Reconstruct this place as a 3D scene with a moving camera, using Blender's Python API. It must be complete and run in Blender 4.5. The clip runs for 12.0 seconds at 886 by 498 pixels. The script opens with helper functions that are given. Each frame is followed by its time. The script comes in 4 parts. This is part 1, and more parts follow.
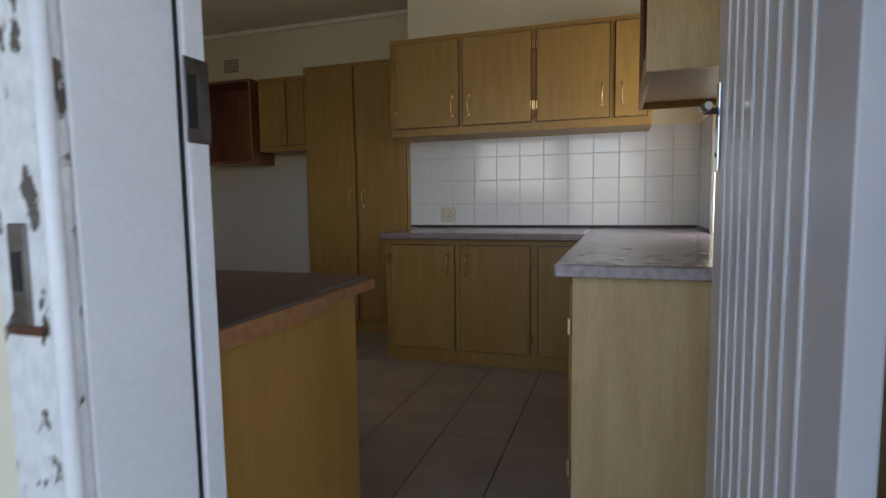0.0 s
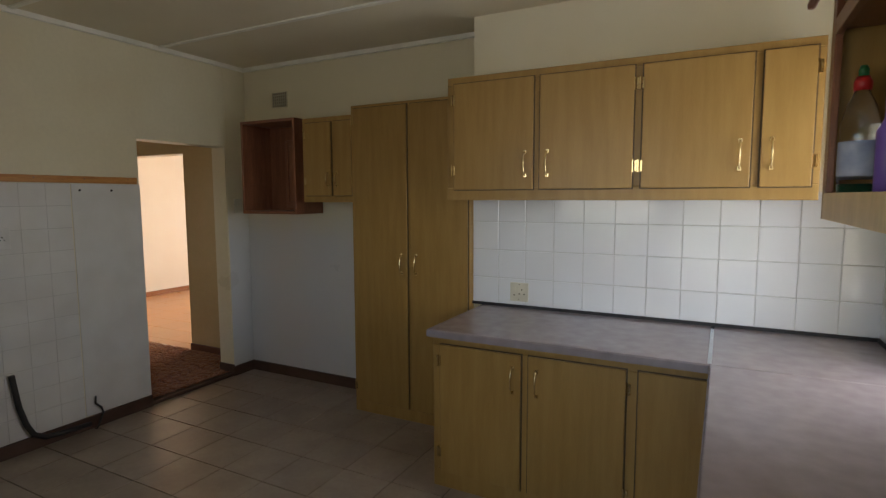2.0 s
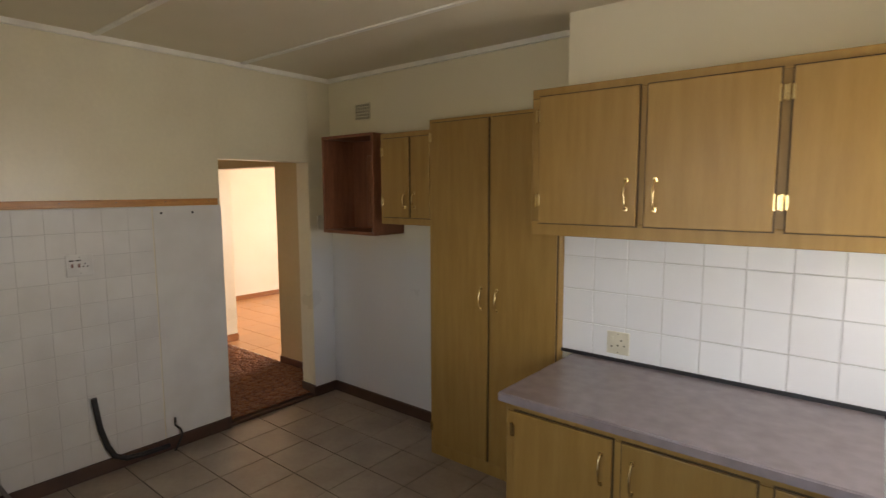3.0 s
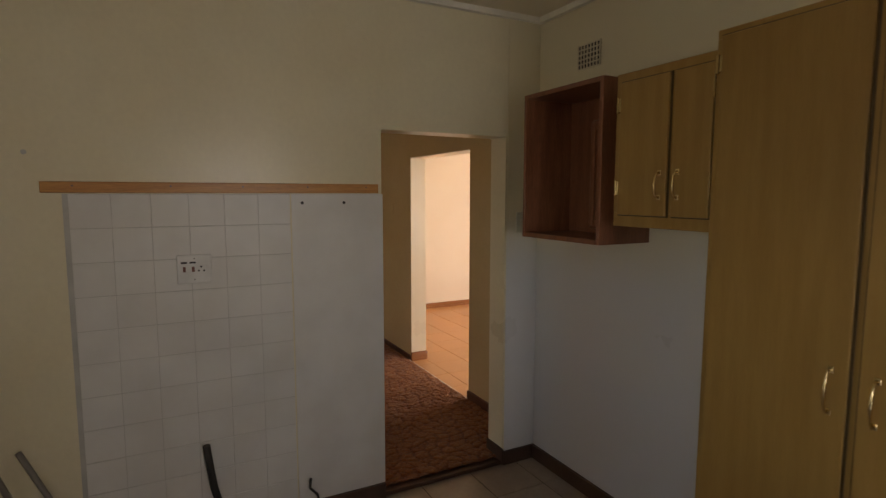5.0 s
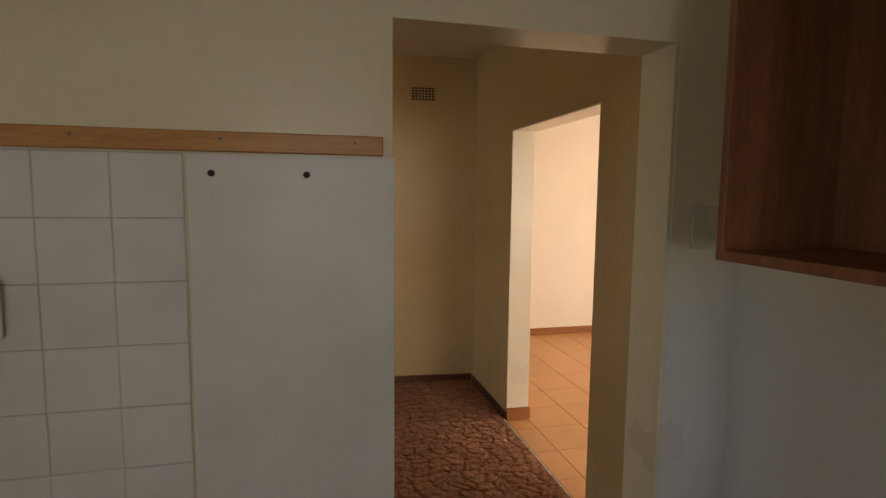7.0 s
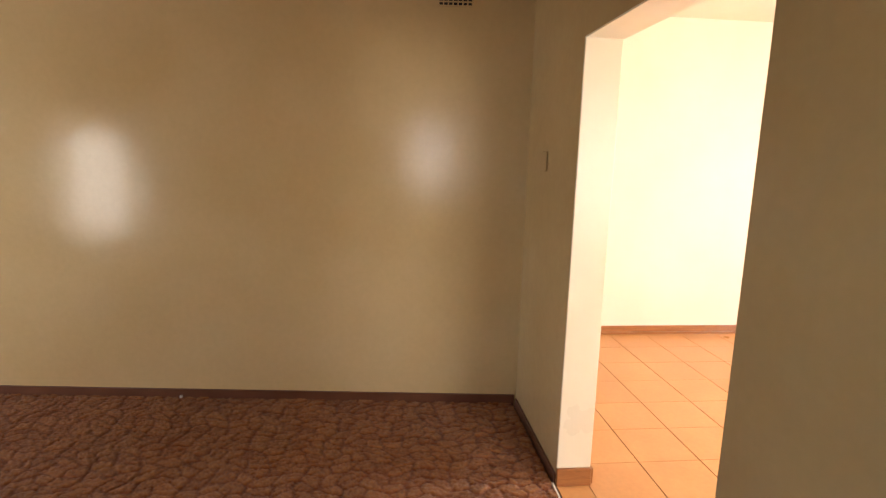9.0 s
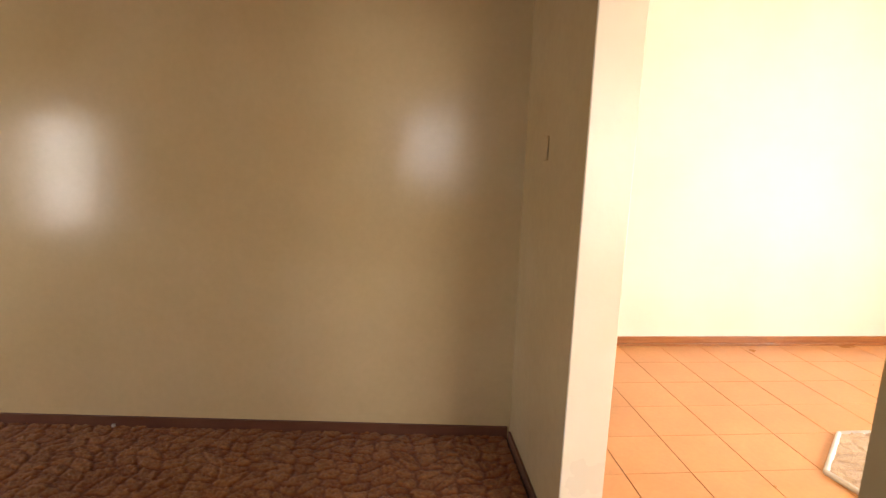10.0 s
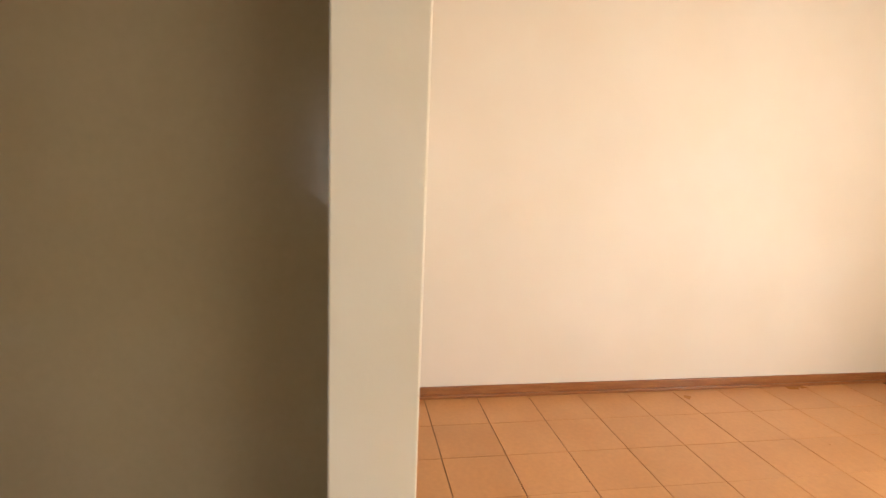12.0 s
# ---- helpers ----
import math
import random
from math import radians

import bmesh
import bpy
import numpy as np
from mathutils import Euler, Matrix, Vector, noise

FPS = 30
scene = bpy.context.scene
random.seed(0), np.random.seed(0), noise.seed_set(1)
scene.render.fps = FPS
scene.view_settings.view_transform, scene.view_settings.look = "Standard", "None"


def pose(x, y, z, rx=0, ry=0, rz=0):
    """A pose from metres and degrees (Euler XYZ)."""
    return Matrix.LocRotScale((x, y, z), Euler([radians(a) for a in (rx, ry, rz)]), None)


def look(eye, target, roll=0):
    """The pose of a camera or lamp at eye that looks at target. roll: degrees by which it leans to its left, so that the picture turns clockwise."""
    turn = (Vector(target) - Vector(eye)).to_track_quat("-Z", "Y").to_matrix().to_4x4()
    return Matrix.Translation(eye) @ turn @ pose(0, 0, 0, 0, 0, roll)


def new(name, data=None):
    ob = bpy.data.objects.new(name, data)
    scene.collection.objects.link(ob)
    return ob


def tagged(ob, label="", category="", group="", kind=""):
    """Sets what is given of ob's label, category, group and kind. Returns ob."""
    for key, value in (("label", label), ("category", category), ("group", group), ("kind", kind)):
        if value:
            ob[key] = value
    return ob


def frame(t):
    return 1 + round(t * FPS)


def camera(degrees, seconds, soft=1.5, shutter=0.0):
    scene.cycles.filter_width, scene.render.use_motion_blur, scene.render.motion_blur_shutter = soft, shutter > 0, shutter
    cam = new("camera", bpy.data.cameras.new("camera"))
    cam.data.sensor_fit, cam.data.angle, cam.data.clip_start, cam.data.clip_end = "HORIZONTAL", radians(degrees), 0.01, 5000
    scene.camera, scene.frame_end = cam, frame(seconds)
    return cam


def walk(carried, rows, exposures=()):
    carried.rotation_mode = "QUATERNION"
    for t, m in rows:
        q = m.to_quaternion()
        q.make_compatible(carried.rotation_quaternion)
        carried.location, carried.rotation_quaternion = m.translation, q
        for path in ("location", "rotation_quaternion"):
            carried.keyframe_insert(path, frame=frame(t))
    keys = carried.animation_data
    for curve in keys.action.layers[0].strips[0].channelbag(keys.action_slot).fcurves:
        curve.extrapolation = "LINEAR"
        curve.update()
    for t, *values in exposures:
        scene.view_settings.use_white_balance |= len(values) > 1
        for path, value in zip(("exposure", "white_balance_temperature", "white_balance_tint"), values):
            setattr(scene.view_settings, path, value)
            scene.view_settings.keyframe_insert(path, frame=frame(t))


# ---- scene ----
# camera: one lens, one walk
cam = camera(78.9, 12.0, soft=1.3, shutter=0.25)
ROWS = [
    (0.0, look((4.015, -4.44, 1.081), (3.391, -2.548, 0.901), -0.8)),
    (0.5, look((3.995, -4.141, 1.252), (3.365, -2.251, 1.078), -0.7)),
    (1.0, look((3.967, -3.904, 1.369), (3.237, -2.051, 1.179), -0.6)),
    (1.5, look((3.861, -3.704, 1.555), (3.033, -1.894, 1.356), -0.5)),
    (2.0, look((3.837, -3.538, 1.568), (2.917, -1.772, 1.375), -0.2)),
    (2.5, look((3.846, -3.219, 1.703), (2.781, -1.538, 1.497), -0.1)),
    (3.0, look((3.743, -3.041, 1.77), (2.484, -1.502, 1.551), -0.2)),
    (3.5, look((3.556, -2.771, 1.77), (2.077, -1.441, 1.557), -0.1)),
    (5.5, look((2.352, -1.810, 1.628), (0.55, -0.965, 1.437), 0.2)),
    (6.0, look((2.018, -1.543, 1.605), (0.169, -0.8, 1.432), 0.4)),
    (6.5, look((1.656, -1.383, 1.585), (-0.253, -0.814, 1.4), 0.4)),
    (7.0, look((1.337, -1.221, 1.576), (-0.597, -0.751, 1.376), 0.6)),
    (7.5, look((1.014, -1.025, 1.571), (-0.942, -0.677, 1.348), 0.7)),
    (9.5, look((-0.136, -0.627, 1.5), (-2.094, -0.441, 1.14), 1.6)),
    (10.0, look((-0.392, -0.528, 1.496), (-2.348, -0.345, 1.12), 1.8)),
    (10.5, look((-0.608, -0.424, 1.494), (-2.556, -0.196, 1.105), 1.8)),
    (11.0, look((-0.841, -0.236, 1.491), (-2.786, 0.026, 1.108), 2.1)),
    (11.5, look((-1.029, -0.063, 1.478), (-2.971, 0.238, 1.105), 2.3)),
    (12.0, look((-1.193, 0.122, 1.466), (-3.135, 0.46, 1.129), 2.3)),
]
EXPOSURES = [(0, 1.72, 6650, 17), (1.0, 1.78, 6450, 14), (2.0, 2.12, 6700, 14), (3.5, 2.78, 7550, 20), (5.5, 1.9, 7600, 20), (6.5, 2.0, 7500, 18), (7.5, 2.3, 7500, 17), (9.3, 3.17, 6800, 17), (11.0, 2.92, 6550, 15), (12.0, 2.3, 6350, 11)]
walk(cam, ROWS, EXPOSURES)

# sky and sun: the sun stands over the side of the tiled living room
world = bpy.data.worlds.new("sky")
scene.world = world
world.use_nodes = True
wn = world.node_tree.nodes
sky = wn.new("ShaderNodeTexSky")
sky.sky_type, sky.sun_disc = "NISHITA", False
sky.sun_elevation, sky.sun_rotation = radians(48), radians(-11)
wn["Background"].inputs["Strength"].default_value = 0.15
world.node_tree.links.new(sky.outputs["Color"], wn["Background"].inputs["Color"])
sun = new("sun", bpy.data.lights.new("sun", "SUN"))
sun.data.energy, sun.data.angle, sun.data.color = 3.4, radians(0.5), (1.0, 0.94, 0.85)
sun.matrix_world = look((-1.6, 8.0, 8.6), (0.0, 0.0, 0.0))


def window_light(x, y, z, turn, width, height, watts, color, rise=0):
    """The light of sky and bright ground in a window's opening; turn 0 shines towards +y, rise tips it up."""
    lamp = new("window_light", bpy.data.lights.new("window_light", "AREA"))
    lamp.data.shape, lamp.data.size, lamp.data.size_y = "RECTANGLE", width, height
    lamp.data.energy, lamp.data.color = watts, color
    lamp.matrix_world = pose(x, y, z, 90 + rise, 0, turn)


window_light(2.575, -3.88, 1.62, 0, 1.05, 0.8, 1.5, (1.0, 0.98, 0.92), 32)      # unseen window over the sink, added to brighten the kitchen
window_light(4.73, -1.18, 1.45, 90, 0.52, 1.10, 3.3, (0.95, 0.98, 1.0), 14)   # kitchen window over the counter
window_light(-0.02, -4.64, 1.10, 90, 0.68, 1.1, 5.5, (1.0, 0.98, 0.94))   # hall side window
window_light(-1.5, -6.25, 1.45, 0, 1.9, 1.2, 0.8, (1.0, 0.97, 0.92))     # unseen hall end window, added as fill light
window_light(-1.7, 4.19, 1.32, 180, 1.3, 1.35, 12.8, (1.0, 0.98, 0.95))   # living room sunny window
window_light(1.68, 2.1, 1.35, 90, 2.0, 1.3, 9.0, (1.0, 0.98, 0.95))     # living room side window


# ---------------------------------------------------------------- materials
def material(name, color, rough=0.6, metal=0.0, color2=None, scale=6.0, stretch=(1, 1, 1), bump=0.0, bump_scale=60.0,
             spec=0.5, coat=0.0, vary=0.0, fine=None, fine_amount=0.35, contrast=(0.35, 0.65)):
    """Two noise scales over a base colour, with fine relief."""
    m = bpy.data.materials.new(name)
    m.use_nodes = True
    nt = m.node_tree
    n, l = nt.nodes, nt.links
    b = n["Principled BSDF"]
    b.inputs["Roughness"].default_value, b.inputs["Metallic"].default_value = rough, metal
    b.inputs["Specular IOR Level"].default_value = spec
    b.inputs["Coat Weight"].default_value, b.inputs["Coat Roughness"].default_value = coat, 0.12
    tex = n.new("ShaderNodeTexCoord")
    mp = n.new("ShaderNodeMapping")
    mp.inputs["Scale"].default_value = stretch
    geo = n.new("ShaderNodeNewGeometry")
    l.new(geo.outputs["Position"], mp.inputs["Vector"])
    big = n.new("ShaderNodeTexNoise")
    big.inputs["Scale"].default_value, big.inputs["Detail"].default_value = scale, 6
    l.new(mp.outputs["Vector"], big.inputs["Vector"])
    ramp = n.new("ShaderNodeValToRGB")
    ramp.color_ramp.elements[0].position, ramp.color_ramp.elements[1].position = contrast
    c2 = color2 or tuple(c * 0.86 for c in color)
    ramp.color_ramp.elements[0].color, ramp.color_ramp.elements[1].color = (*c2, 1), (*color, 1)
    l.new(big.outputs["Fac"], ramp.inputs["Fac"])
    out = ramp.outputs["Color"]
    if fine:
        small = n.new("ShaderNodeTexNoise")
        small.inputs["Scale"].default_value, small.inputs["Detail"].default_value = fine, 3
        l.new(mp.outputs["Vector"], small.inputs["Vector"])
        r2 = n.new("ShaderNodeMapRange")
        r2.inputs["From Min"].default_value, r2.inputs["From Max"].default_value = 0.3, 0.7
        r2.inputs["To Min"].default_value, r2.inputs["To Max"].default_value = 1 - fine_amount, 1 + fine_amount
        l.new(small.outputs["Fac"], r2.inputs["Value"])
        mul = n.new("ShaderNodeVectorMath")
        mul.operation = "SCALE"
        l.new(out, mul.inputs[0])
        l.new(r2.outputs["Result"], mul.inputs["Scale"])
        out = mul.outputs["Vector"]
    if vary:
        info = n.new("ShaderNodeObjectInfo")
        r3 = n.new("ShaderNodeMapRange")
        r3.inputs["To Min"].default_value, r3.inputs["To Max"].default_value = 1 - vary, 1 + vary
        l.new(info.outputs["Random"], r3.inputs["Value"])
        mul = n.new("ShaderNodeVectorMath")
        mul.operation = "SCALE"
        l.new(out, mul.inputs[0])
        l.new(r3.outputs["Result"], mul.inputs["Scale"])
        out = mul.outputs["Vector"]
    l.new(out, b.inputs["Base Color"])
    rr = n.new("ShaderNodeMapRange")
    rr.inputs["To Min"].default_value, rr.inputs["To Max"].default_value = max(rough - 0.07, 0.02), min(rough + 0.07, 1)
    l.new(big.outputs["Fac"], rr.inputs["Value"])
    l.new(rr.outputs["Result"], b.inputs["Roughness"])
    if bump:
        bn = n.new("ShaderNodeTexNoise")
        bn.inputs["Scale"].default_value, bn.inputs["Detail"].default_value = bump_scale, 4
        l.new(mp.outputs["Vector"], bn.inputs["Vector"])
        bp = n.new("ShaderNodeBump")
        bp.inputs["Strength"].default_value, bp.inputs["Distance"].default_value = bump, 0.004
        l.new(bn.outputs["Fac"], bp.inputs["Height"])
        l.new(bp.outputs["Normal"], b.inputs["Normal"])
    return m


CREAM = material("cream_gloss_paint", (0.70, 0.64, 0.47), 0.30, color2=(0.66, 0.59, 0.42), scale=1.6, bump=0.25, bump_scale=9, fine=40, fine_amount=0.02)
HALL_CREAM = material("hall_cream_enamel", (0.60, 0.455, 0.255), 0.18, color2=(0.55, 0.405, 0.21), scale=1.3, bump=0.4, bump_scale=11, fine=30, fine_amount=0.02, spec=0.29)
ROOM_CREAM = material("room_cream_paint", (0.84, 0.77, 0.65), 0.42, color2=(0.81, 0.73, 0.60), scale=1.5, bump=0.25, bump_scale=8, spec=0.2)
BAY_CREAM = material("pale_cream_paint", (0.82, 0.76, 0.58), 0.45, color2=(0.79, 0.72, 0.54), scale=1.4, bump=0.2, bump_scale=10)
def low_daylight_paint(name, low, high, z0, z1):
    """Door daylight put into the paint colour low down, fading out unevenly upward."""
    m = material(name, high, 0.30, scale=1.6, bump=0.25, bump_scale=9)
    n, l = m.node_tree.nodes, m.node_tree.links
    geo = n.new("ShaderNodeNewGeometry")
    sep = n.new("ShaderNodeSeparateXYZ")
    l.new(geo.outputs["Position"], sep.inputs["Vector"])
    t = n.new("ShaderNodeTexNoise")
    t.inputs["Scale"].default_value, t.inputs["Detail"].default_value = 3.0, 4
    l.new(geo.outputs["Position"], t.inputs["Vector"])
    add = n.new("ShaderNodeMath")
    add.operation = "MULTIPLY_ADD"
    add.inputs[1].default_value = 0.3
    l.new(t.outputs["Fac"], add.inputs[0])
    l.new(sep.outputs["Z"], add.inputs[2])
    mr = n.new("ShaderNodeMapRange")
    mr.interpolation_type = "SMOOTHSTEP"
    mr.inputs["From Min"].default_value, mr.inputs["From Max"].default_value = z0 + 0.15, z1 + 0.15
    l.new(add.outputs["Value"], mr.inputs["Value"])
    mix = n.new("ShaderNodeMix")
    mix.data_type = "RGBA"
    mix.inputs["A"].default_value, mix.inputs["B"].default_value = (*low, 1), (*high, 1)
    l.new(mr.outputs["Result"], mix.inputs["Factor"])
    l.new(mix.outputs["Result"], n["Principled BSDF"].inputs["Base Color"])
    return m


REVEAL = material("pale_reveal_paint", (0.84, 0.78, 0.62), 0.3, color2=(0.80, 0.735, 0.565), scale=3, bump=0.3, bump_scale=14)
# greyish lower half stands for cool light from the kitchen door
RECESS = low_daylight_paint("recess_paint", (0.60, 0.60, 0.61), (0.70, 0.63, 0.45), 1.15, 1.6)
CEIL = material("ceiling_board_paint", (0.72, 0.65, 0.49), 0.6, color2=(0.67, 0.60, 0.44), scale=1.2)
COVER = material("cover_strip_paint", (0.84, 0.81, 0.71), 0.45)
WHITE = material("white_gloss_paint", (0.82, 0.81, 0.81), 0.35, color2=(0.77, 0.76, 0.76), scale=5, bump=0.15, bump_scale=30, fine=90, fine_amount=0.03)
PEEL = material("weathered_white_paint", (0.72, 0.71, 0.69), 0.6, color2=(0.10, 0.075, 0.06), scale=26, stretch=(1, 1, 0.6), bump=0.6, bump_scale=30, fine=60, fine_amount=0.10, contrast=(0.385, 0.42))
DOORGREY = material("grey_door_paint", (0.60, 0.59, 0.63), 0.24, color2=(0.55, 0.54, 0.58), scale=3, bump=0.1, bump_scale=40)
GROOVE = material("pale_door_bead_paint", (0.80, 0.80, 0.82), 0.4)
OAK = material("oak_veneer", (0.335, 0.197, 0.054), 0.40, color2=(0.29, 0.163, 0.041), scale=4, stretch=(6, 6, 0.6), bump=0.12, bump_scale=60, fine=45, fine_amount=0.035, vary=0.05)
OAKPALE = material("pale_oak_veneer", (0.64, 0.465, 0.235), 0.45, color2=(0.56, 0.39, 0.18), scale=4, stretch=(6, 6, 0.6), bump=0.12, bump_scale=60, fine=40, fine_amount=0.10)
GAPSHADE = material("door_gap_shade", (0.085, 0.048, 0.016), 0.5, scale=8, stretch=(5, 5, 1))
ORANGE = material("orange_veneer", (0.40, 0.21, 0.05), 0.42, color2=(0.34, 0.17, 0.037), scale=3, stretch=(5, 5, 0.6), fine=40, fine_amount=0.08)
CHIP = material("bare_chipboard", (0.34, 0.15, 0.05), 0.8, color2=(0.24, 0.10, 0.035), scale=40, bump=0.5, bump_scale=120)
MAHOGANY = material("mahogany", (0.25, 0.098, 0.048), 0.36, color2=(0.185, 0.066, 0.032), scale=4, stretch=(7, 7, 0.6), bump=0.1, fine=40, fine_amount=0.2)
PINE = material("varnished_pine", (0.50, 0.225, 0.055), 0.38, color2=(0.41, 0.17, 0.038), scale=5, stretch=(6, 0.7, 9), fine=30, fine_amount=0.15)
LAMINATE = material("mottled_grey_laminate", (0.27, 0.23, 0.24), 0.22, color2=(0.225, 0.188, 0.196), scale=14, contrast=(0.3, 0.7))
DARKTOP = material("dark_brown_laminate", (0.13, 0.088, 0.072), 0.4, color2=(0.095, 0.062, 0.05), scale=24, fine=70, fine_amount=0.08, contrast=(0.2, 0.8))
LAMEDGE = material("pale_laminate_edge", (0.50, 0.45, 0.46), 0.45, color2=(0.36, 0.31, 0.32), scale=45, bump=0.2, bump_scale=90)
BLACKSTRIP = material("black_sealant", (0.015, 0.014, 0.018), 0.5)
KTILE = material("beige_floor_tile", (0.36, 0.30, 0.25), 0.36, color2=(0.29, 0.235, 0.19), scale=4, bump=0.06, bump_scale=25, fine=35, fine_amount=0.05, vary=0.06)
GROUT = material("dark_grout", (0.045, 0.038, 0.034), 0.9, scale=20)
WTILE = material("white_glazed_tile", (0.74, 0.75, 0.76), 0.10, color2=(0.71, 0.72, 0.74), scale=2.5, bump=0.12, bump_scale=6, vary=0.02)
OLDTILE = material("painted_wall_tile", (0.66, 0.65, 0.63), 0.38, color2=(0.60, 0.585, 0.56), scale=4, bump=0.1, bump_scale=12, vary=0.02)
WGROUT = material("pale_grout", (0.60, 0.60, 0.59), 0.9, scale=15)
OLDGROUT = material("old_wall_grout", (0.47, 0.46, 0.44), 0.8, scale=9)
SKIRT = material("dark_skirting", (0.085, 0.045, 0.030), 0.45, color2=(0.06, 0.03, 0.02), scale=6, bump=0.15)
HALLSKIRT = material("red_brown_skirting", (0.15, 0.055, 0.028), 0.4, color2=(0.11, 0.038, 0.02), scale=5)
DRAINER = material("brushed_steel", (0.55, 0.54, 0.52), 0.3, metal=1.0, scale=12, stretch=(1, 20, 20))
SKIRTRED = material("varnished_skirting", (0.36, 0.145, 0.045), 0.35, color2=(0.27, 0.10, 0.03), scale=4, stretch=(1, 1, 12), fine=40, fine_amount=0.15)
TERRA = material("orange_floor_tile", (0.60, 0.305, 0.122), 0.30, color2=(0.555, 0.27, 0.102), scale=3, bump=0.08, bump_scale=14, fine=40, fine_amount=0.04, vary=0.05)
TERRAGROUT = material("brown_grout", (0.16, 0.075, 0.035), 0.9, scale=20)
BRASS = material("polished_brass", (0.74, 0.57, 0.30), 0.24, metal=1.0, scale=30)
CHROME = material("polished_chrome", (0.62, 0.62, 0.64), 0.15, metal=1.0, scale=30)
STEEL = material("dull_steel", (0.20, 0.19, 0.18), 0.45, metal=0.9, color2=(0.10, 0.08, 0.07), scale=20)
RUST = material("rust", (0.12, 0.045, 0.02), 0.85, color2=(0.05, 0.02, 0.012), scale=40, bump=0.6)
PLASTIC = material("ivory_plastic", (0.62, 0.58, 0.46), 0.35, scale=12)
PLATEWHITE = material("white_plastic", (0.66, 0.65, 0.63), 0.35, scale=12)
DARK = material("dark_hole", (0.012, 0.010, 0.010), 0.7)
SWITCHRED = material("red_brown_rocker", (0.16, 0.05, 0.035), 0.4)
RUBBER = material("black_rubber", (0.018, 0.017, 0.017), 0.5, bump=0.3, bump_scale=80)
GREYPIPE = material("grey_pipe", (0.20, 0.185, 0.17), 0.45, scale=10)
GRASS = material("lawn", (0.10, 0.15, 0.04), 0.9, color2=(0.06, 0.10, 0.025), scale=2, bump=1.0, bump_scale=60, fine=30, fine_amount=0.4)
PAVE = material("concrete_apron", (0.46, 0.44, 0.41), 0.85, color2=(0.38, 0.36, 0.33), scale=3, bump=0.5, bump_scale=50)
OUTWALL = material("exterior_plaster", (0.62, 0.58, 0.50), 0.8, scale=2, bump=0.5, bump_scale=60)
ROOFMAT = material("roof_sheet", (0.22, 0.10, 0.07), 0.6, scale=3)
RED = material("red_cap_plastic", (0.50, 0.02, 0.02), 0.35)
GREENCAP = material("green_cap_plastic", (0.02, 0.16, 0.05), 0.35)
GREENLIQ = material("green_soap", (0.01, 0.13, 0.07), 0.15)
LABEL = material("blue_white_label", (0.50, 0.54, 0.62), 0.4, color2=(0.30, 0.34, 0.48), scale=9, contrast=(0.4, 0.6))
PURPLE = material("purple_plastic", (0.22, 0.12, 0.50), 0.35)
BINDING = material("white_rug_binding", (0.80, 0.78, 0.74), 0.8, bump=0.3, bump_scale=90)


def glass_material(name, tint, rough=0.02):
    m = bpy.data.materials.new(name)
    m.use_nodes = True
    b = m.node_tree.nodes["Principled BSDF"]
    b.inputs["Base Color"].default_value = (*tint, 1)
    b.inputs["Roughness"].default_value = rough
    b.inputs["Transmission Weight"].default_value = 1.0
    b.inputs["IOR"].default_value = 1.45
    return m


GLASS = glass_material("window_glass", (0.97, 0.98, 0.98))
CLEARPET = glass_material("clear_plastic", (0.93, 0.94, 0.96), 0.05)


def carpet_material(name, lo, mid, hi, base, height):
    """Pile colour runs from the deep seams to the raised tufts."""
    m = bpy.data.materials.new(name)
    m.use_nodes = True
    n, l = m.node_tree.nodes, m.node_tree.links
    b = n["Principled BSDF"]
    b.inputs["Roughness"].default_value, b.inputs["Specular IOR Level"].default_value = 0.95, 0.1
    b.inputs["Sheen Weight"].default_value = 0.3
    geo = n.new("ShaderNodeNewGeometry")
    sep = n.new("ShaderNodeSeparateXYZ")
    l.new(geo.outputs["Position"], sep.inputs["Vector"])
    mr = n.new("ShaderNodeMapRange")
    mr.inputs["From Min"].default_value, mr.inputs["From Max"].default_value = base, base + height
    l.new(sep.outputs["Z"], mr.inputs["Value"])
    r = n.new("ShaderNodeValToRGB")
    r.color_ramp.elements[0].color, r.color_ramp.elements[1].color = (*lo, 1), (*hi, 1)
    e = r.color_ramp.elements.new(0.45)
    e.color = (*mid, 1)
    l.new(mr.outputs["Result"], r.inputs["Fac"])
    t = n.new("ShaderNodeTexNoise")
    t.inputs["Scale"].default_value, t.inputs["Detail"].default_value = 260, 3
    l.new(geo.outputs["Position"], t.inputs["Vector"])
    m2 = n.new("ShaderNodeMapRange")
    m2.inputs["From Min"].default_value, m2.inputs["From Max"].default_value = 0.3, 0.7
    m2.inputs["To Min"].default_value, m2.inputs["To Max"].default_value = 0.6, 1.4
    l.new(t.outputs["Fac"], m2.inputs["Value"])
    v = n.new("ShaderNodeVectorMath")
    v.operation = "SCALE"
    l.new(r.outputs["Color"], v.inputs[0])
    l.new(m2.outputs["Result"], v.inputs["Scale"])
    l.new(v.outputs["Vector"], b.inputs["Base Color"])
    bp = n.new("ShaderNodeBump")
    bp.inputs["Strength"].default_value, bp.inputs["Distance"].default_value = 0.9, 0.006
    l.new(t.outputs["Fac"], bp.inputs["Height"])
    l.new(bp.outputs["Normal"], b.inputs["Normal"])
    return m


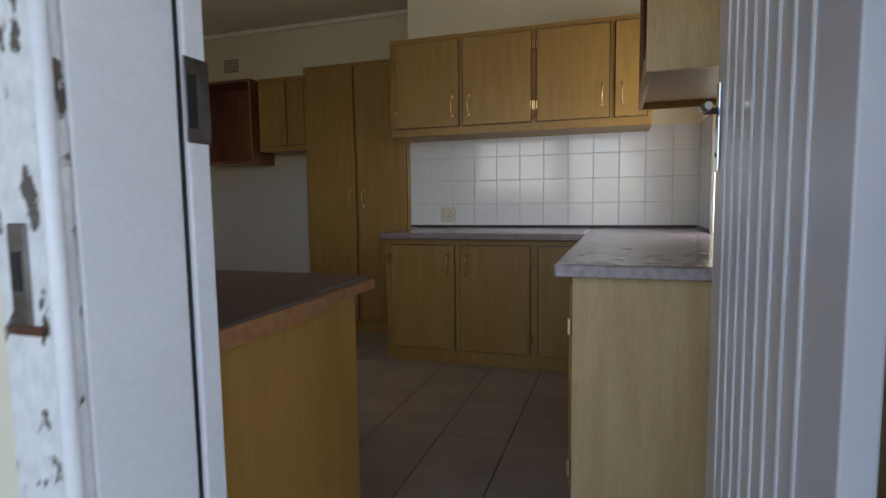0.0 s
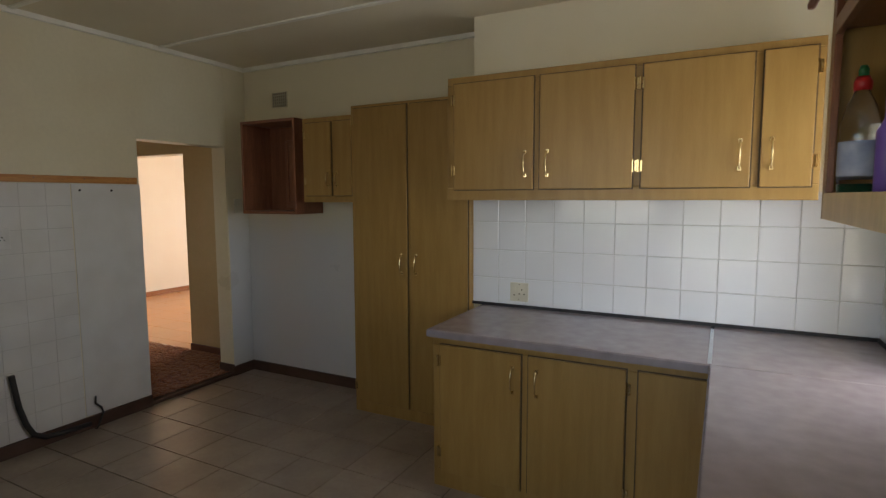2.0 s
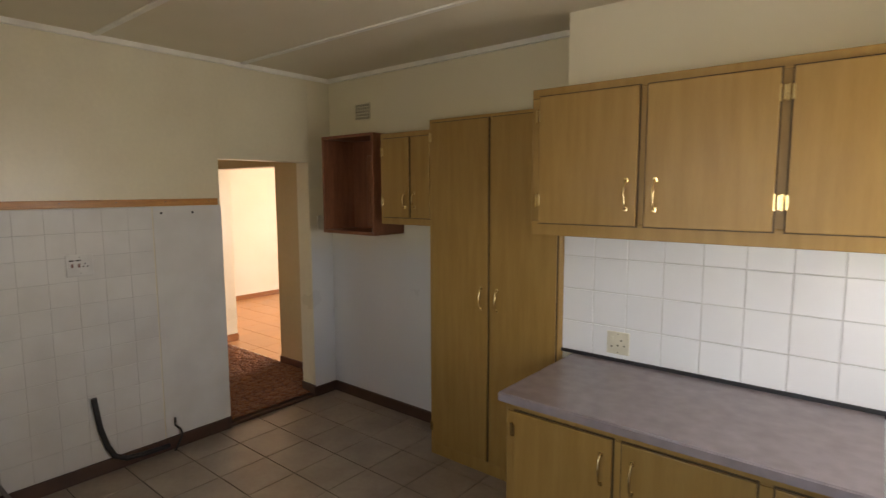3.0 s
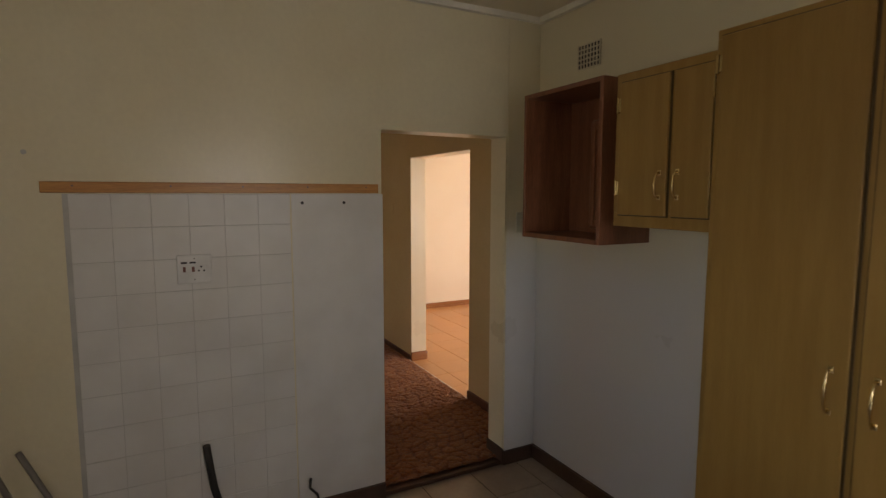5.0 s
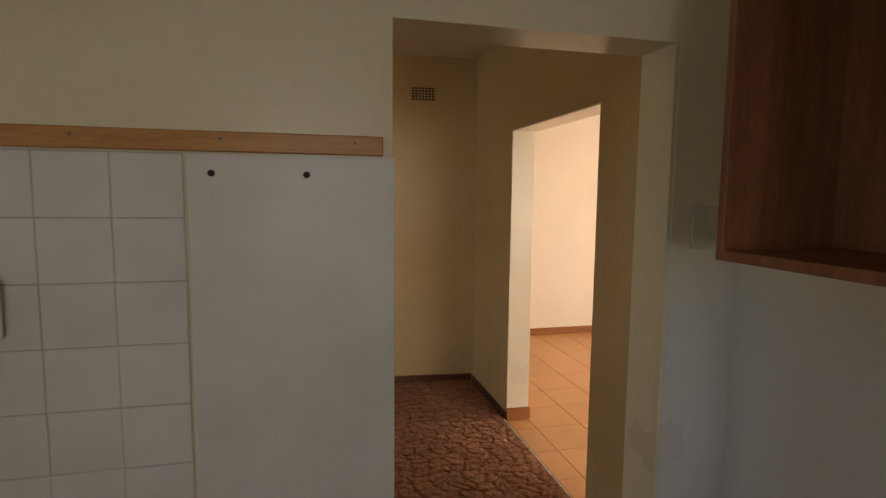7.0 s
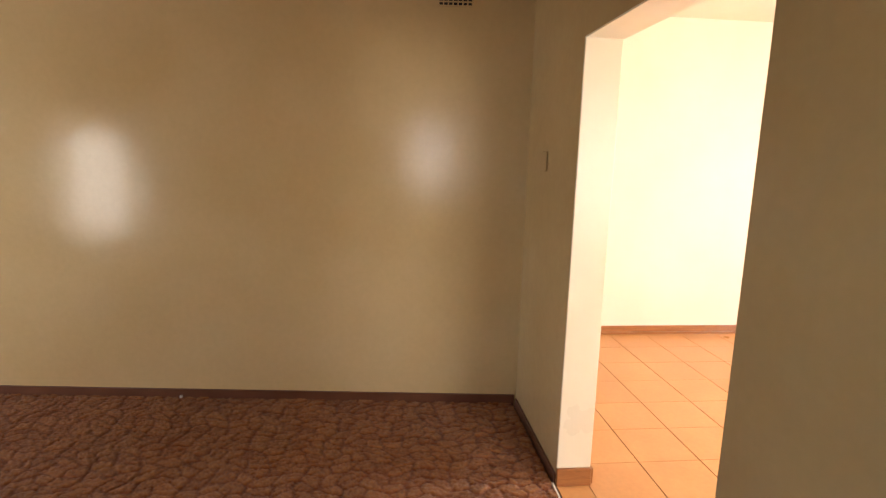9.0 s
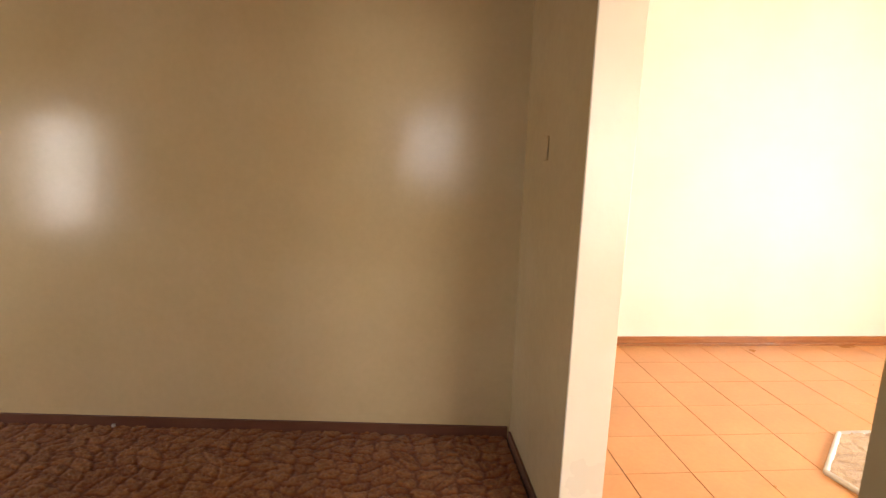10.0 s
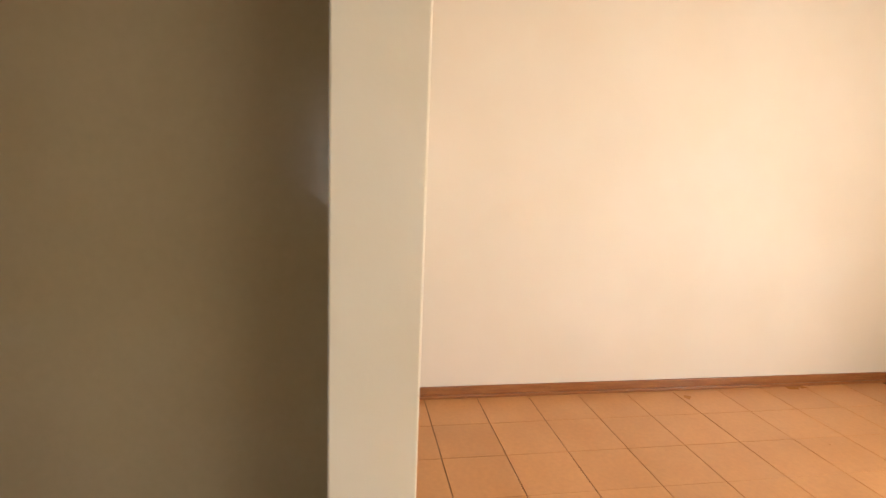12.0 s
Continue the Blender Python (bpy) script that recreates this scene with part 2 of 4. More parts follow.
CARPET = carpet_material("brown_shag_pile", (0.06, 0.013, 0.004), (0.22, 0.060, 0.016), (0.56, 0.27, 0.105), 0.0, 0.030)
MATPILE = carpet_material("tan_shag_pile", (0.20, 0.11, 0.05), (0.46, 0.32, 0.18), (0.62, 0.48, 0.30), 0.0, 0.026)


# ---------------------------------------------------------------- building helpers
def add_box(bm, lo, hi):
    m = Matrix.LocRotScale(((lo[0] + hi[0]) / 2, (lo[1] + hi[1]) / 2, (lo[2] + hi[2]) / 2), None,
                           (hi[0] - lo[0], hi[1] - lo[1], hi[2] - lo[2]))
    return bmesh.ops.create_cube(bm, size=1.0, matrix=m)["verts"]


def boxes(*pairs, bevel=0.0, segments=2):
    bm = bmesh.new()
    for lo, hi in pairs:
        add_box(bm, lo, hi)
    if bevel:
        bmesh.ops.bevel(bm, geom=bm.edges[:], offset=bevel, segments=segments, affect="EDGES", profile=0.5)
    return bm


def tube(points, r, seg=10, radii=None):
    """A round rod along points."""
    bm = bmesh.new()
    pts = [Vector(p) for p in points]
    rings = []
    side = None
    for i, p in enumerate(pts):
        d = (pts[min(i + 1, len(pts) - 1)] - pts[max(i - 1, 0)]).normalized()
        ref = side if side is not None else (Vector((0, 0, 1)) if abs(d.z) < 0.9 else Vector((1, 0, 0)))
        u = (ref - d * ref.dot(d)).normalized()
        side = u
        w = d.cross(u)
        rad = radii[i] if radii else r
        rings.append([bm.verts.new(p + (u * math.cos(a) + w * math.sin(a)) * rad) for a in (2 * math.pi * k / seg for k in range(seg))])
    for a, b in zip(rings, rings[1:]):
        for k in range(seg):
            bm.faces.new((a[k], a[(k + 1) % seg], b[(k + 1) % seg], b[k]))
    bm.faces.new(rings[0][::-1])
    bm.faces.new(rings[-1])
    bmesh.ops.recalc_face_normals(bm, faces=bm.faces[:])
    for f in bm.faces:
        f.smooth = len(f.verts) == 4
    return bm


def lathe(profile, seg=20):
    return tube([(0, 0, z) for r, z in profile], 0, seg, [max(r, 0.0005) for r, z in profile])


def mesh_of(name, bm, material_):
    me = bpy.data.meshes.new(name)
    bm.to_mesh(me)
    bm.free()
    me.materials.append(material_)
    return me


def part(name, bm, material_, parent=None, label="", at=None):
    """One mesh object, under a thing or part where parent is given."""
    ob = new(name, mesh_of(name, bm, material_))
    if at is not None:
        ob.matrix_basis = at
    if parent is not None:
        ob.parent = parent
    if label:
        ob["label"] = label
    return ob


def thing(name, at, label, category, group=""):
    ob = new(name)
    ob.matrix_basis = at
    ob.empty_display_size = 0.1
    return tagged(ob, label, category, group)


def setting(name, bm, material_, label, category="", at=None):
    return tagged(part(name, bm, material_, at=at), label, category or name.split("_")[0], kind="structure")


def bevelled(ob, width, segments=2):
    mod = ob.modifiers.new("bevel", "BEVEL")
    mod.width, mod.segments, mod.limit_method = width, segments, "ANGLE"
    return ob


# ---------------------------------------------------------------- plan
KF = -0.022           # kitchen floor
KH = 2.70             # kitchen ceiling
XE = 4.54             # east wall of the kitchen
YS = -3.70            # south wall of the kitchen
YB = -0.31            # tiled wall of the bay
BX = 2.385            # west edge of the bay wall
WT = 0.16             # inner wall thickness
D0, D1, DH = -1.027, -0.241, 2.0      # kitchen to hall doorway
YH = 0.088            # hall north wall
O0, O1, OH = -2.112, -0.978, 2.012     # hall to living room opening
HH = 2.67             # hall ceiling
HX = -2.938           # hall west wall at its north corner
SL = 0.085            # slant of the hall west wall per metre
YR = YH + 0.157          # living room south face
XR = -4.275            # living room west wall
YN = 4.15              # living room north wall
XL = 1.6              # living room east wall
RH = 2.67
W0, W1 = -1.48, -0.88  # kitchen window in the east wall
YO = -6.2             # hall south end

# ---------------------------------------------------------------- large structure
setting("ground", boxes(((-60, -60, -0.5), (60, 60, -0.24))), GRASS, "lawn around the house in shade", "ground")
# unseen yard, sized and paled to reflect warm light at the doorway
setting("pavement", boxes(((-3.0, -13.0, -0.26), (9.5, -3.95, -0.16))), PAVE, "unseen pale concrete yard added to bounce light onto the door frame", "pavement")
setting("floor_kitchen", boxes(((-0.02, YS - 0.25, -0.22), (XE, 0.0, KF - 0.006))), GROUT, "dark grout bed of the kitchen floor tiles", "floor")
setting("floor_hall", boxes(((-3.8, YO, -0.22), (-0.022, YH, -0.004))), SKIRT, "dark hall subfloor under the carpet", "floor")
setting("floor_room", boxes(((XR - 0.2, YH + 0.002, -0.22), (XL, YN, -0.006))), TERRAGROUT, "brown grout bed of the orange floor tiles", "floor")

w = setting("wall_west", boxes(((-WT, YS - 0.25, -0.22), (0, D0, KH)), ((-WT, D0, DH), (0, D1, KH)), ((-WT, D1, -0.22), (0, YR, KH))), CREAM,
            "cream painted kitchen wall with an open doorway", "wall")
w = setting("wall_north", boxes(((0.0, 0.0, -0.22), (XL + 3.4, YR, KH)), ((BX, YB, -0.22), (XE + 0.25, 0.0, KH))), BAY_CREAM,
            "pale cream kitchen wall with a forward bay", "wall")
setting("wall_recess", boxes(((0.0, -0.004, KF - 0.1), (BX, 0.0, KH)), ((0.0, D1 + 0.012, KF - 0.1), (0.003, -0.004, KH))), RECESS, "cream gloss kitchen recess wall, daylight painted into its lower part", "wall")
setting("wall_east", boxes(((XE, YS - 0.25, -0.22), (XE + 0.24, W0, KH)), ((XE, W1, -0.22), (XE + 0.24, YB, KH)),
                           ((XE, W0, -0.22), (XE + 0.24, W1, 0.86)), ((XE, W0, 2.05), (XE + 0.24, W1, KH))), BAY_CREAM,
        "pale kitchen wall with a window over the counter", "wall")
DX0, DX1 = 3.36, 4.31
SW0, SW1 = 2.0, 3.15
setting("wall_south", boxes(((0.0, YS - 0.24, -0.22), (SW0, YS, KH)), ((SW1, YS - 0.24, -0.22), (DX0 - 0.07, YS, KH)), ((SW0, YS - 0.24, -0.22), (SW1, YS, 1.08)), ((SW0, YS - 0.24, 2.16), (SW1, YS, KH)), ((DX0 - 0.07, YS - 0.24, 2.08), (DX1 + 0.06, YS, KH)),
                            ((DX1 + 0.06, YS - 0.24, -0.22), (XE, YS, KH))), BAY_CREAM, "plastered outside wall around the kitchen door", "wall")
setting("ceiling_kitchen", boxes(((-WT, YS - 0.24, KH), (XE + 0.24, YR, KH + 0.12))), CEIL, "dull cream boarded kitchen ceiling", "ceiling")
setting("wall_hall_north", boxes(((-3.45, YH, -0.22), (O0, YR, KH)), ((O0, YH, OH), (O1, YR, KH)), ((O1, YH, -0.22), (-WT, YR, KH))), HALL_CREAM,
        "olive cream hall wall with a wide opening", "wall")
bm = bmesh.new()
ang = math.atan(SL)
vs = add_box(bm, (-0.2, -7.0, -0.22), (0.0, 0.15, KH))
bmesh.ops.rotate(bm, verts=vs, cent=(0, 0, 0), matrix=Matrix.Rotation(-ang, 3, "Z"))
bmesh.ops.translate(bm, verts=vs, vec=(HX, YH, 0))
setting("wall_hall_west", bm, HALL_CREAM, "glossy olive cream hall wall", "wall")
HW0, HW1 = -5.03, -4.25
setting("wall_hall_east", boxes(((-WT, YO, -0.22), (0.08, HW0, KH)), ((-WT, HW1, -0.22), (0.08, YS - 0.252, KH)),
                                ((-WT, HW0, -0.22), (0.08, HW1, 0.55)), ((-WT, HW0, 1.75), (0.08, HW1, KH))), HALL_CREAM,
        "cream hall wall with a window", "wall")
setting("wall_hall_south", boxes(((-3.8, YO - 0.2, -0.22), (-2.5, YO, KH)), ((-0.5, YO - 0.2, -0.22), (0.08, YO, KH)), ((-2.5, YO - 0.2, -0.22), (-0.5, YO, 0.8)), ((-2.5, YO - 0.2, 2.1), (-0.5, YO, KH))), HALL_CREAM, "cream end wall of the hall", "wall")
setting("ceiling_hall", boxes(((-3.9, YO - 0.2, HH), (-WT, YH, HH + 0.12))), CEIL, "dull cream hall ceiling", "ceiling")
setting("wall_room_west", boxes(((XR - 0.2, YR - 0.3, -0.22), (XR, YN + 0.2, KH))), ROOM_CREAM, "bright cream living room wall", "wall")
RW0, RW1 = -2.4, -1.0
setting("wall_room_north", boxes(((XR - 0.2, YN, -0.22), (RW0, YN + 0.22, KH)), ((RW1, YN, -0.22), (XL, YN + 0.22, KH)),
                                 ((RW0, YN, -0.22), (RW1, YN + 0.22, 0.6)), ((RW0, YN, 2.05), (RW1, YN + 0.22, KH))), ROOM_CREAM,
        "cream living room wall with a sunny window", "wall")
setting("wall_room_east", boxes(((XL, YR, -0.22), (XL + 0.2, 1.05, KH)), ((XL, 3.15, -0.22), (XL + 0.2, YN + 0.22, KH)), ((XL, 1.05, -0.22), (XL + 0.2, 3.15, 0.65)), ((XL, 1.05, 2.05), (XL + 0.2, 3.15, KH))), ROOM_CREAM, "cream living room side wall with a window", "wall")
setting("wall_room_south", boxes(((XR, YR - 0.2, -0.22), (-3.452, YR, KH))), ROOM_CREAM, "cream living room return wall", "wall")
setting("ceiling_room", boxes(((XR - 0.2, YR, RH), (XL + 0.2, YN + 0.2, RH + 0.12))), ROOM_CREAM, "pale living room ceiling", "ceiling")
setting("roof", boxes(((-4.9, YO - 0.5, 2.84), (5.2, YN + 0.5, 2.94))), ROOFMAT, "roof sheeting over the house", "roof")

# cornice strips, cover strips, skirtings
for nm, lo, hi in (("trim_cornice_west", (0.0, YS, KH - 0.032), (0.030, -0.034, KH)), ("trim_cornice_north", (0.0, -0.034, KH - 0.032), (BX, -0.004, KH))):
    setting(nm, boxes((lo, hi)), COVER, "thin painted cornice strip", "trim")
for y in (-0.82, -1.78, -2.74):
    setting("trim_cover_strip", boxes(((0.031, y - 0.018, KH - 0.012), (XE, y + 0.018, KH)), bevel=0.003, segments=1), COVER, "painted cover strip on the ceiling boards", "trim")
SK = 0.086
setting("baseboard_kitchen_west", boxes(((0.0, YS, KF), (0.018, D0 + 0.002, KF + SK))), SKIRT, "dark brown kitchen skirting", "baseboard")
setting("baseboard_kitchen_corner", boxes(((0.0, D1, KF), (0.018, -0.022, KF + SK)), ((0.0, -0.022, KF), (1.44, -0.004, KF + SK))), SKIRT, "dark brown skirting in the recess", "baseboard")
setting("baseboard_doorway", boxes(((-WT, D1 - 0.014, -0.004), (0.018, D1 - 0.002, KF + SK + 0.02))), SKIRT, "dark brown skirting in the doorway", "baseboard")
setting("baseboard_hall_north", boxes(((O1, YH - 0.016, 0.0), (-WT, YH, 0.075)), ((HX + 0.03, YH - 0.012, 0.0), (O0, YH, 0.055))), HALLSKIRT, "red-brown hall skirting", "baseboard")
bm = bmesh.new()
vs = add_box(bm, (0.0, -6.0, 0.0), (0.014, -0.012, 0.068))
bmesh.ops.rotate(bm, verts=vs, cent=(0, 0, 0), matrix=Matrix.Rotation(-ang, 3, "Z"))
bmesh.ops.translate(bm, verts=vs, vec=(HX, YH, 0))
setting("baseboard_hall_west", bm, HALLSKIRT, "dark brown hall skirting", "baseboard")
setting("baseboard_jamb", boxes(((O0, YH - 0.002, 0.0), (O0 + 0.020, YR + 0.006, 0.088)), bevel=0.003, segments=1), SKIRTRED, "red-brown skirting on the opening jamb", "baseboard")
setting("baseboard_room_west", boxes(((XR, YR, 0.0), (XR + 0.016, YN, 0.072)), ((XR, YR, 0.0), (XR + 0.032, YN, 0.020)), bevel=0.004, segments=2), SKIRTRED, "varnished red-brown skirting with a quarter bead", "baseboard")
setting("baseboard_room_south", boxes(((XR + 0.034, YR + 0.006, 0.0), (O0, YR + 0.022, 0.075))), SKIRTRED, "varnished red-brown skirting", "baseboard")
setting("trim_threshold", boxes(((-0.03, D0, KF), (0.004, D1, 0.004)), bevel=0.004), SKIRT, "dark wooden threshold at the hall doorway", "trim")


setting("trim_reveal_west", boxes(((O0, YH - 0.003, 0.0885), (O0 + 0.012, YR + 0.003, OH)), bevel=0.004, segments=2), REVEAL, "pale cream painted reveal of the opening", "trim")
setting("trim_reveal_head", boxes(((O0 + 0.0125, YH - 0.001, OH - 0.008), (O1, YR + 0.003, OH - 0.001))), REVEAL, "pale cream painted head of the opening", "trim")


# ---------------------------------------------------------------- windows
def window(name, at, width, height, label, bars=1):
    """Steel window in its own frame: x across, z up."""
    w = setting(name, boxes(((0, -0.02, 0), (width, 0.02, 0.035)), bevel=0.003, segments=1), WHITE, label, "window", at)
    for nm, lo, hi in (("window_frame", (0, -0.02, 0.036), (0.035, 0.02, height)), ("window_frame", (width - 0.035, -0.02, 0.036), (width, 0.02, height)),
                       ("window_frame", (0.036, -0.02, height - 0.035), (width - 0.036, 0.02, height))):
        part(nm, boxes((lo, hi)), WHITE, w)
    step = (width - 0.07) / (bars + 1)
    for i in range(bars):
        x = 0.035 + step * (i + 1)
        part("mullion", boxes(((x - 0.014, -0.015, 0.036), (x + 0.014, 0.015, height - 0.036))), WHITE, w)
    for i in range(bars + 1):
        g = part("pane", boxes(((0.035 + step * i + 0.016, -0.003, 0.037), (0.035 + step * (i + 1) - 0.016, 0.003, height - 0.037))), GLASS, w)
        g.visible_shadow = False
    return w


window("window_1", pose(XE + 0.2, W0, 0.86, 0, 0, 90), W1 - W0, 1.19, "white steel kitchen window over the counter", 0)
window("window_2", pose(0.02, HW0, 0.55, 0, 0, 90), HW1 - HW0, 1.2, "white steel hall window", 1)
# unseen sink window, added as an opening for the extra kitchen light
window("window_4", pose(SW0, YS - 0.16, 1.08), SW1 - SW0, 1.08, "unseen white steel window over the sink, added to light the kitchen", 2)
# window out of view, added only to let fill light into the hall
window("window_5", pose(-2.5, YO - 0.12, 0.8), 2.0, 1.3, "unseen white steel window at the hall's end, added for fill light", 2)
window("window_6", pose(XL + 0.12, 1.05, 0.65, 0, 0, 90), 2.1, 1.4, "white steel living room side window", 2)
window("window_3", pose(RW0, YN + 0.12, 0.6), RW1 - RW0, 1.45, "white steel living room window in the sun", 2)

# ---------------------------------------------------------------- kitchen door and its frame
fr = setting("door_frame", boxes(((DX0 - 0.10, YS - 0.27, -0.16), (DX0, YS - 0.235, 2.14)), bevel=0.006), PEEL, "weathered door frame with flaking white paint", "door frame")
part("jamb_lining", boxes(((DX0 - 0.07, YS - 0.234, -0.16), (DX0 - 0.001, YS - 0.056, 2.1)), bevel=0.004), WHITE, fr, "smooth white painted lining")
part("corner_bead", tube([(DX0 - 0.004, YS - 0.262, -0.16), (DX0 - 0.004, YS - 0.262, 2.1)], 0.011, 12), WHITE, fr)
part("door_stop", boxes(((DX0 - 0.07, YS - 0.044, -0.16), (DX0 + 0.004, YS + 0.002, 2.1)), bevel=0.004), WHITE, fr)
# black filler painting the shade of the slot between lining and stop
part("gap_shade", boxes(((DX0 - 0.06, YS - 0.0555, -0.1), (DX0 - 0.005, YS - 0.0445, 2.1))), DARK, fr)
kp = part("strike_plate", boxes(((DX0 + 0.0042, YS - 0.050, 1.178), (DX0 + 0.0080, YS + 0.004, 1.312)), bevel=0.002, segments=1), STEEL, fr, "worn steel strike plate")
part("latch_hole", boxes(((DX0 + 0.0078, YS - 0.046, 1.20), (DX0 + 0.0088, YS - 0.026, 1.285))), DARK, kp)
lk = part("lock_mortise", boxes(((DX0 - 0.072, YS - 0.274, 0.93), (DX0 - 0.040, YS - 0.269, 1.06)), bevel=0.002, segments=1), STEEL, fr, "dark rusty lock mortise")
part("keyhole", boxes(((DX0 - 0.066, YS - 0.2755, 0.975), (DX0 - 0.050, YS - 0.2738, 1.025))), DARK, lk)
part("rust_lip", boxes(((DX0 - 0.075, YS - 0.280, 0.920), (DX0 - 0.020, YS - 0.268, 0.932)), bevel=0.003), RUST, lk)
part("jamb_lining", boxes(((DX1 + 0.001, YS - 0.27, -0.16), (DX1 + 0.07, YS - 0.02, 2.1)), bevel=0.004), WHITE, fr)
part("head_lining", boxes(((DX0, YS - 0.27, 2.04), (DX1, YS - 0.02, 2.11)), bevel=0.004), WHITE, fr)
part("door_step", boxes(((DX0, YS - 0.27, -0.16), (DX1, YS - 0.24, KF)), bevel=0.006), PAVE, fr)

# leaf: local x from the hinge to the free edge
leaf_at = Matrix.Translation((4.277, -3.735, 0)) @ Matrix.Rotation(math.atan2(0.78, -0.020), 4, "Z")
door = setting("door_1", boxes(((0.0, -0.02, KF + 0.01), (0.785, 0.02, 2.02)), bevel=0.003), DOORGREY, "open grey boarded kitchen door with white beads", "door", leaf_at)
for x in (0.14, 0.215, 0.29, 0.365, 0.44, 0.515, 0.59, 0.665):
    part("bead", boxes(((x - 0.0045, 0.0185, KF + 0.012), (x + 0.0045, 0.0235, 2.018)), bevel=0.0015, segments=1), GROOVE, door, "pale painted bead")
plate = part("handle_plate", boxes(((0.725, 0.0205, 1.14), (0.762, 0.028, 1.35)), bevel=0.003), CHROME, door, "chrome handle plate")
part("lever", tube([(0.743, 0.028, 1.285), (0.743, 0.052, 1.285), (0.735, 0.059, 1.287), (0.70, 0.062, 1.288), (0.655, 0.060, 1.285)], 0.009, 10), CHROME, plate, "chrome lever handle")
part("lever", tube([(0.743, -0.02, 1.285), (0.743, -0.07, 1.285), (0.735, -0.078, 1.287), (0.655, -0.08, 1.285)], 0.009, 10), CHROME, plate)
part("keyhole", tube([(0.743, 0.0278, 1.18), (0.743, 0.0292, 1.18)], 0.006, 10), DARK, plate)


# ---------------------------------------------------------------- cupboards
def bow_handle(parent, x, y, z, height=0.125):
    """Brass bow handle standing off a door that faces -y."""
    h = height / 2
    grip = part("handle", tube([(x, y - 0.004, z - h), (x, y - 0.016, z - h * 0.93), (x, y - 0.026, z - h * 0.6), (x, y - 0.030, z),
                                (x, y - 0.026, z + h * 0.6), (x, y - 0.016, z + h * 0.93), (x, y - 0.004, z + h)], 0.004, 8,
                               [0.006, 0.0035, 0.004, 0.0055, 0.004, 0.0035, 0.006]), BRASS, parent, "polished brass bow handle")
    for s in (-1, 1):
        part("rose", boxes(((x - 0.009, y - 0.005, z + s * h - 0.011), (x + 0.009, y, z + s * h + 0.011)), bevel=0.002, segments=1), BRASS, grip)
    return grip


def hinge(parent, x, y, z):
    part("hinge", boxes(((x - 0.013, y - 0.010, z - 0.032), (x - 0.002, y, z + 0.032)), ((x + 0.003, y - 0.013, z - 0.028), (x + 0.013, y, z + 0.028)),
                        bevel=0.0015, segments=1), BRASS, parent, "small brass butterfly hinge")


def cupboard(name, x0, x1, z0, z1, y0, y1, doors, label, rail_low=0.05, rail_top=0.045, plinth=0.0, category="cupboard", grip=0.125, inset=0.045):
    """Faced carcass from y0 (front) to y1 (wall). doors: (left, right, handle side, hinge side)."""
    c = thing(name, pose(0, 0, 0), label, category)
    t = 0.02
    part("side_panel", boxes(((x0, y0 + 0.021, z0), (x0 + t, y1, z1)), bevel=0.001, segments=1), OAK, c)
    part("side_panel", boxes(((x1 - t, y0 + 0.021, z0), (x1, y1, z1)), bevel=0.001, segments=1), OAK, c)
    part("bottom_panel", boxes(((x0 + t, y0 + 0.021, z0 + plinth), (x1 - t, y1, z0 + plinth + t))), OAK, c)
    part("top_panel", boxes(((x0 + t, y0 + 0.021, z1 - t), (x1 - t, y1, z1))), OAK, c)
    part("back_panel", boxes(((x0 + t, y1 - 0.012, z0 + plinth + t), (x1 - t, y1 - 0.002, z1 - t))), OAK, c)
    stiles = [(x0, doors[0][0])] + [(a[1], b[0]) for a, b in zip(doors, doors[1:])] + [(doors[-1][1], x1)]
    pieces = [((a - 0.012 if i else a, y0, z0), (b + 0.012 if i < len(stiles) - 1 else b, y0 + 0.020, z1)) for i, (a, b) in enumerate(stiles)]
    for pc in pieces:
        lo, hi = pc
        part("face_stile", boxes(((lo[0], lo[1], z0 + plinth + rail_low + 0.0005), (hi[0], hi[1], z1 - rail_top - 0.0005)), bevel=0.002, segments=1), OAK, c)
    for za, zb in ((z0, z0 + plinth + rail_low), (z1 - rail_top, z1)):
        part("face_rail", boxes(((x0, y0, za), (x1, y0 + 0.020, zb)), bevel=0.002, segments=1), OAK, c)
    for k, (a, b, hs, zh) in enumerate(doors):
        za, zb = z0 + plinth + rail_low - 0.010, z1 - rail_top + 0.006
        # dark border round each door: shade of its gap put into colour
        part("door_shadow_edge", boxes(((a - 0.0045, y0 - 0.0035, za - 0.0055), (b + 0.0045, y0 - 0.0004, zb + 0.0055))), GAPSHADE, c)
        d = part("door", boxes(((a + 0.002, y0 - 0.016, za), (b - 0.002, y0 - 0.004, zb)), bevel=0.003), OAK, c)
        if hs:
            hx = b - inset if hs > 0 else a + inset
            bow_handle(d, hx, y0 - 0.016, zh, grip)
            ex = a - 0.006 if hs > 0 else b + 0.006
            for zz in (za + 0.11, zb - 0.09):
                hinge(d, ex, y0 - 0.0045, zz)
    return c


cupboard("wall_cupboard", 2.390, 4.20, 1.548, 2.246, -0.695, YB - 0.002,
         [(2.435, 2.912, 1, 1.745), (2.945, 3.425, -1, 1.745), (3.463, 3.935, 1, 1.755), (3.970, 4.17, -1, 1.755)],
         "oak-veneered wall cupboard with brass bow handles above white tiles", rail_low=0.07)
cupboard("base_cupboard", 2.47, 3.86, KF, 0.820, -1.03, YB - 0.002,
         [(2.515, 2.972, 1, 0.65), (3.008, 3.475, -1, 0.65), (3.525, 3.84, 0, 0.65)],
         "oak-veneered base cupboard under the mottled counter", rail_low=0.02, rail_top=0.045, plinth=0.085)
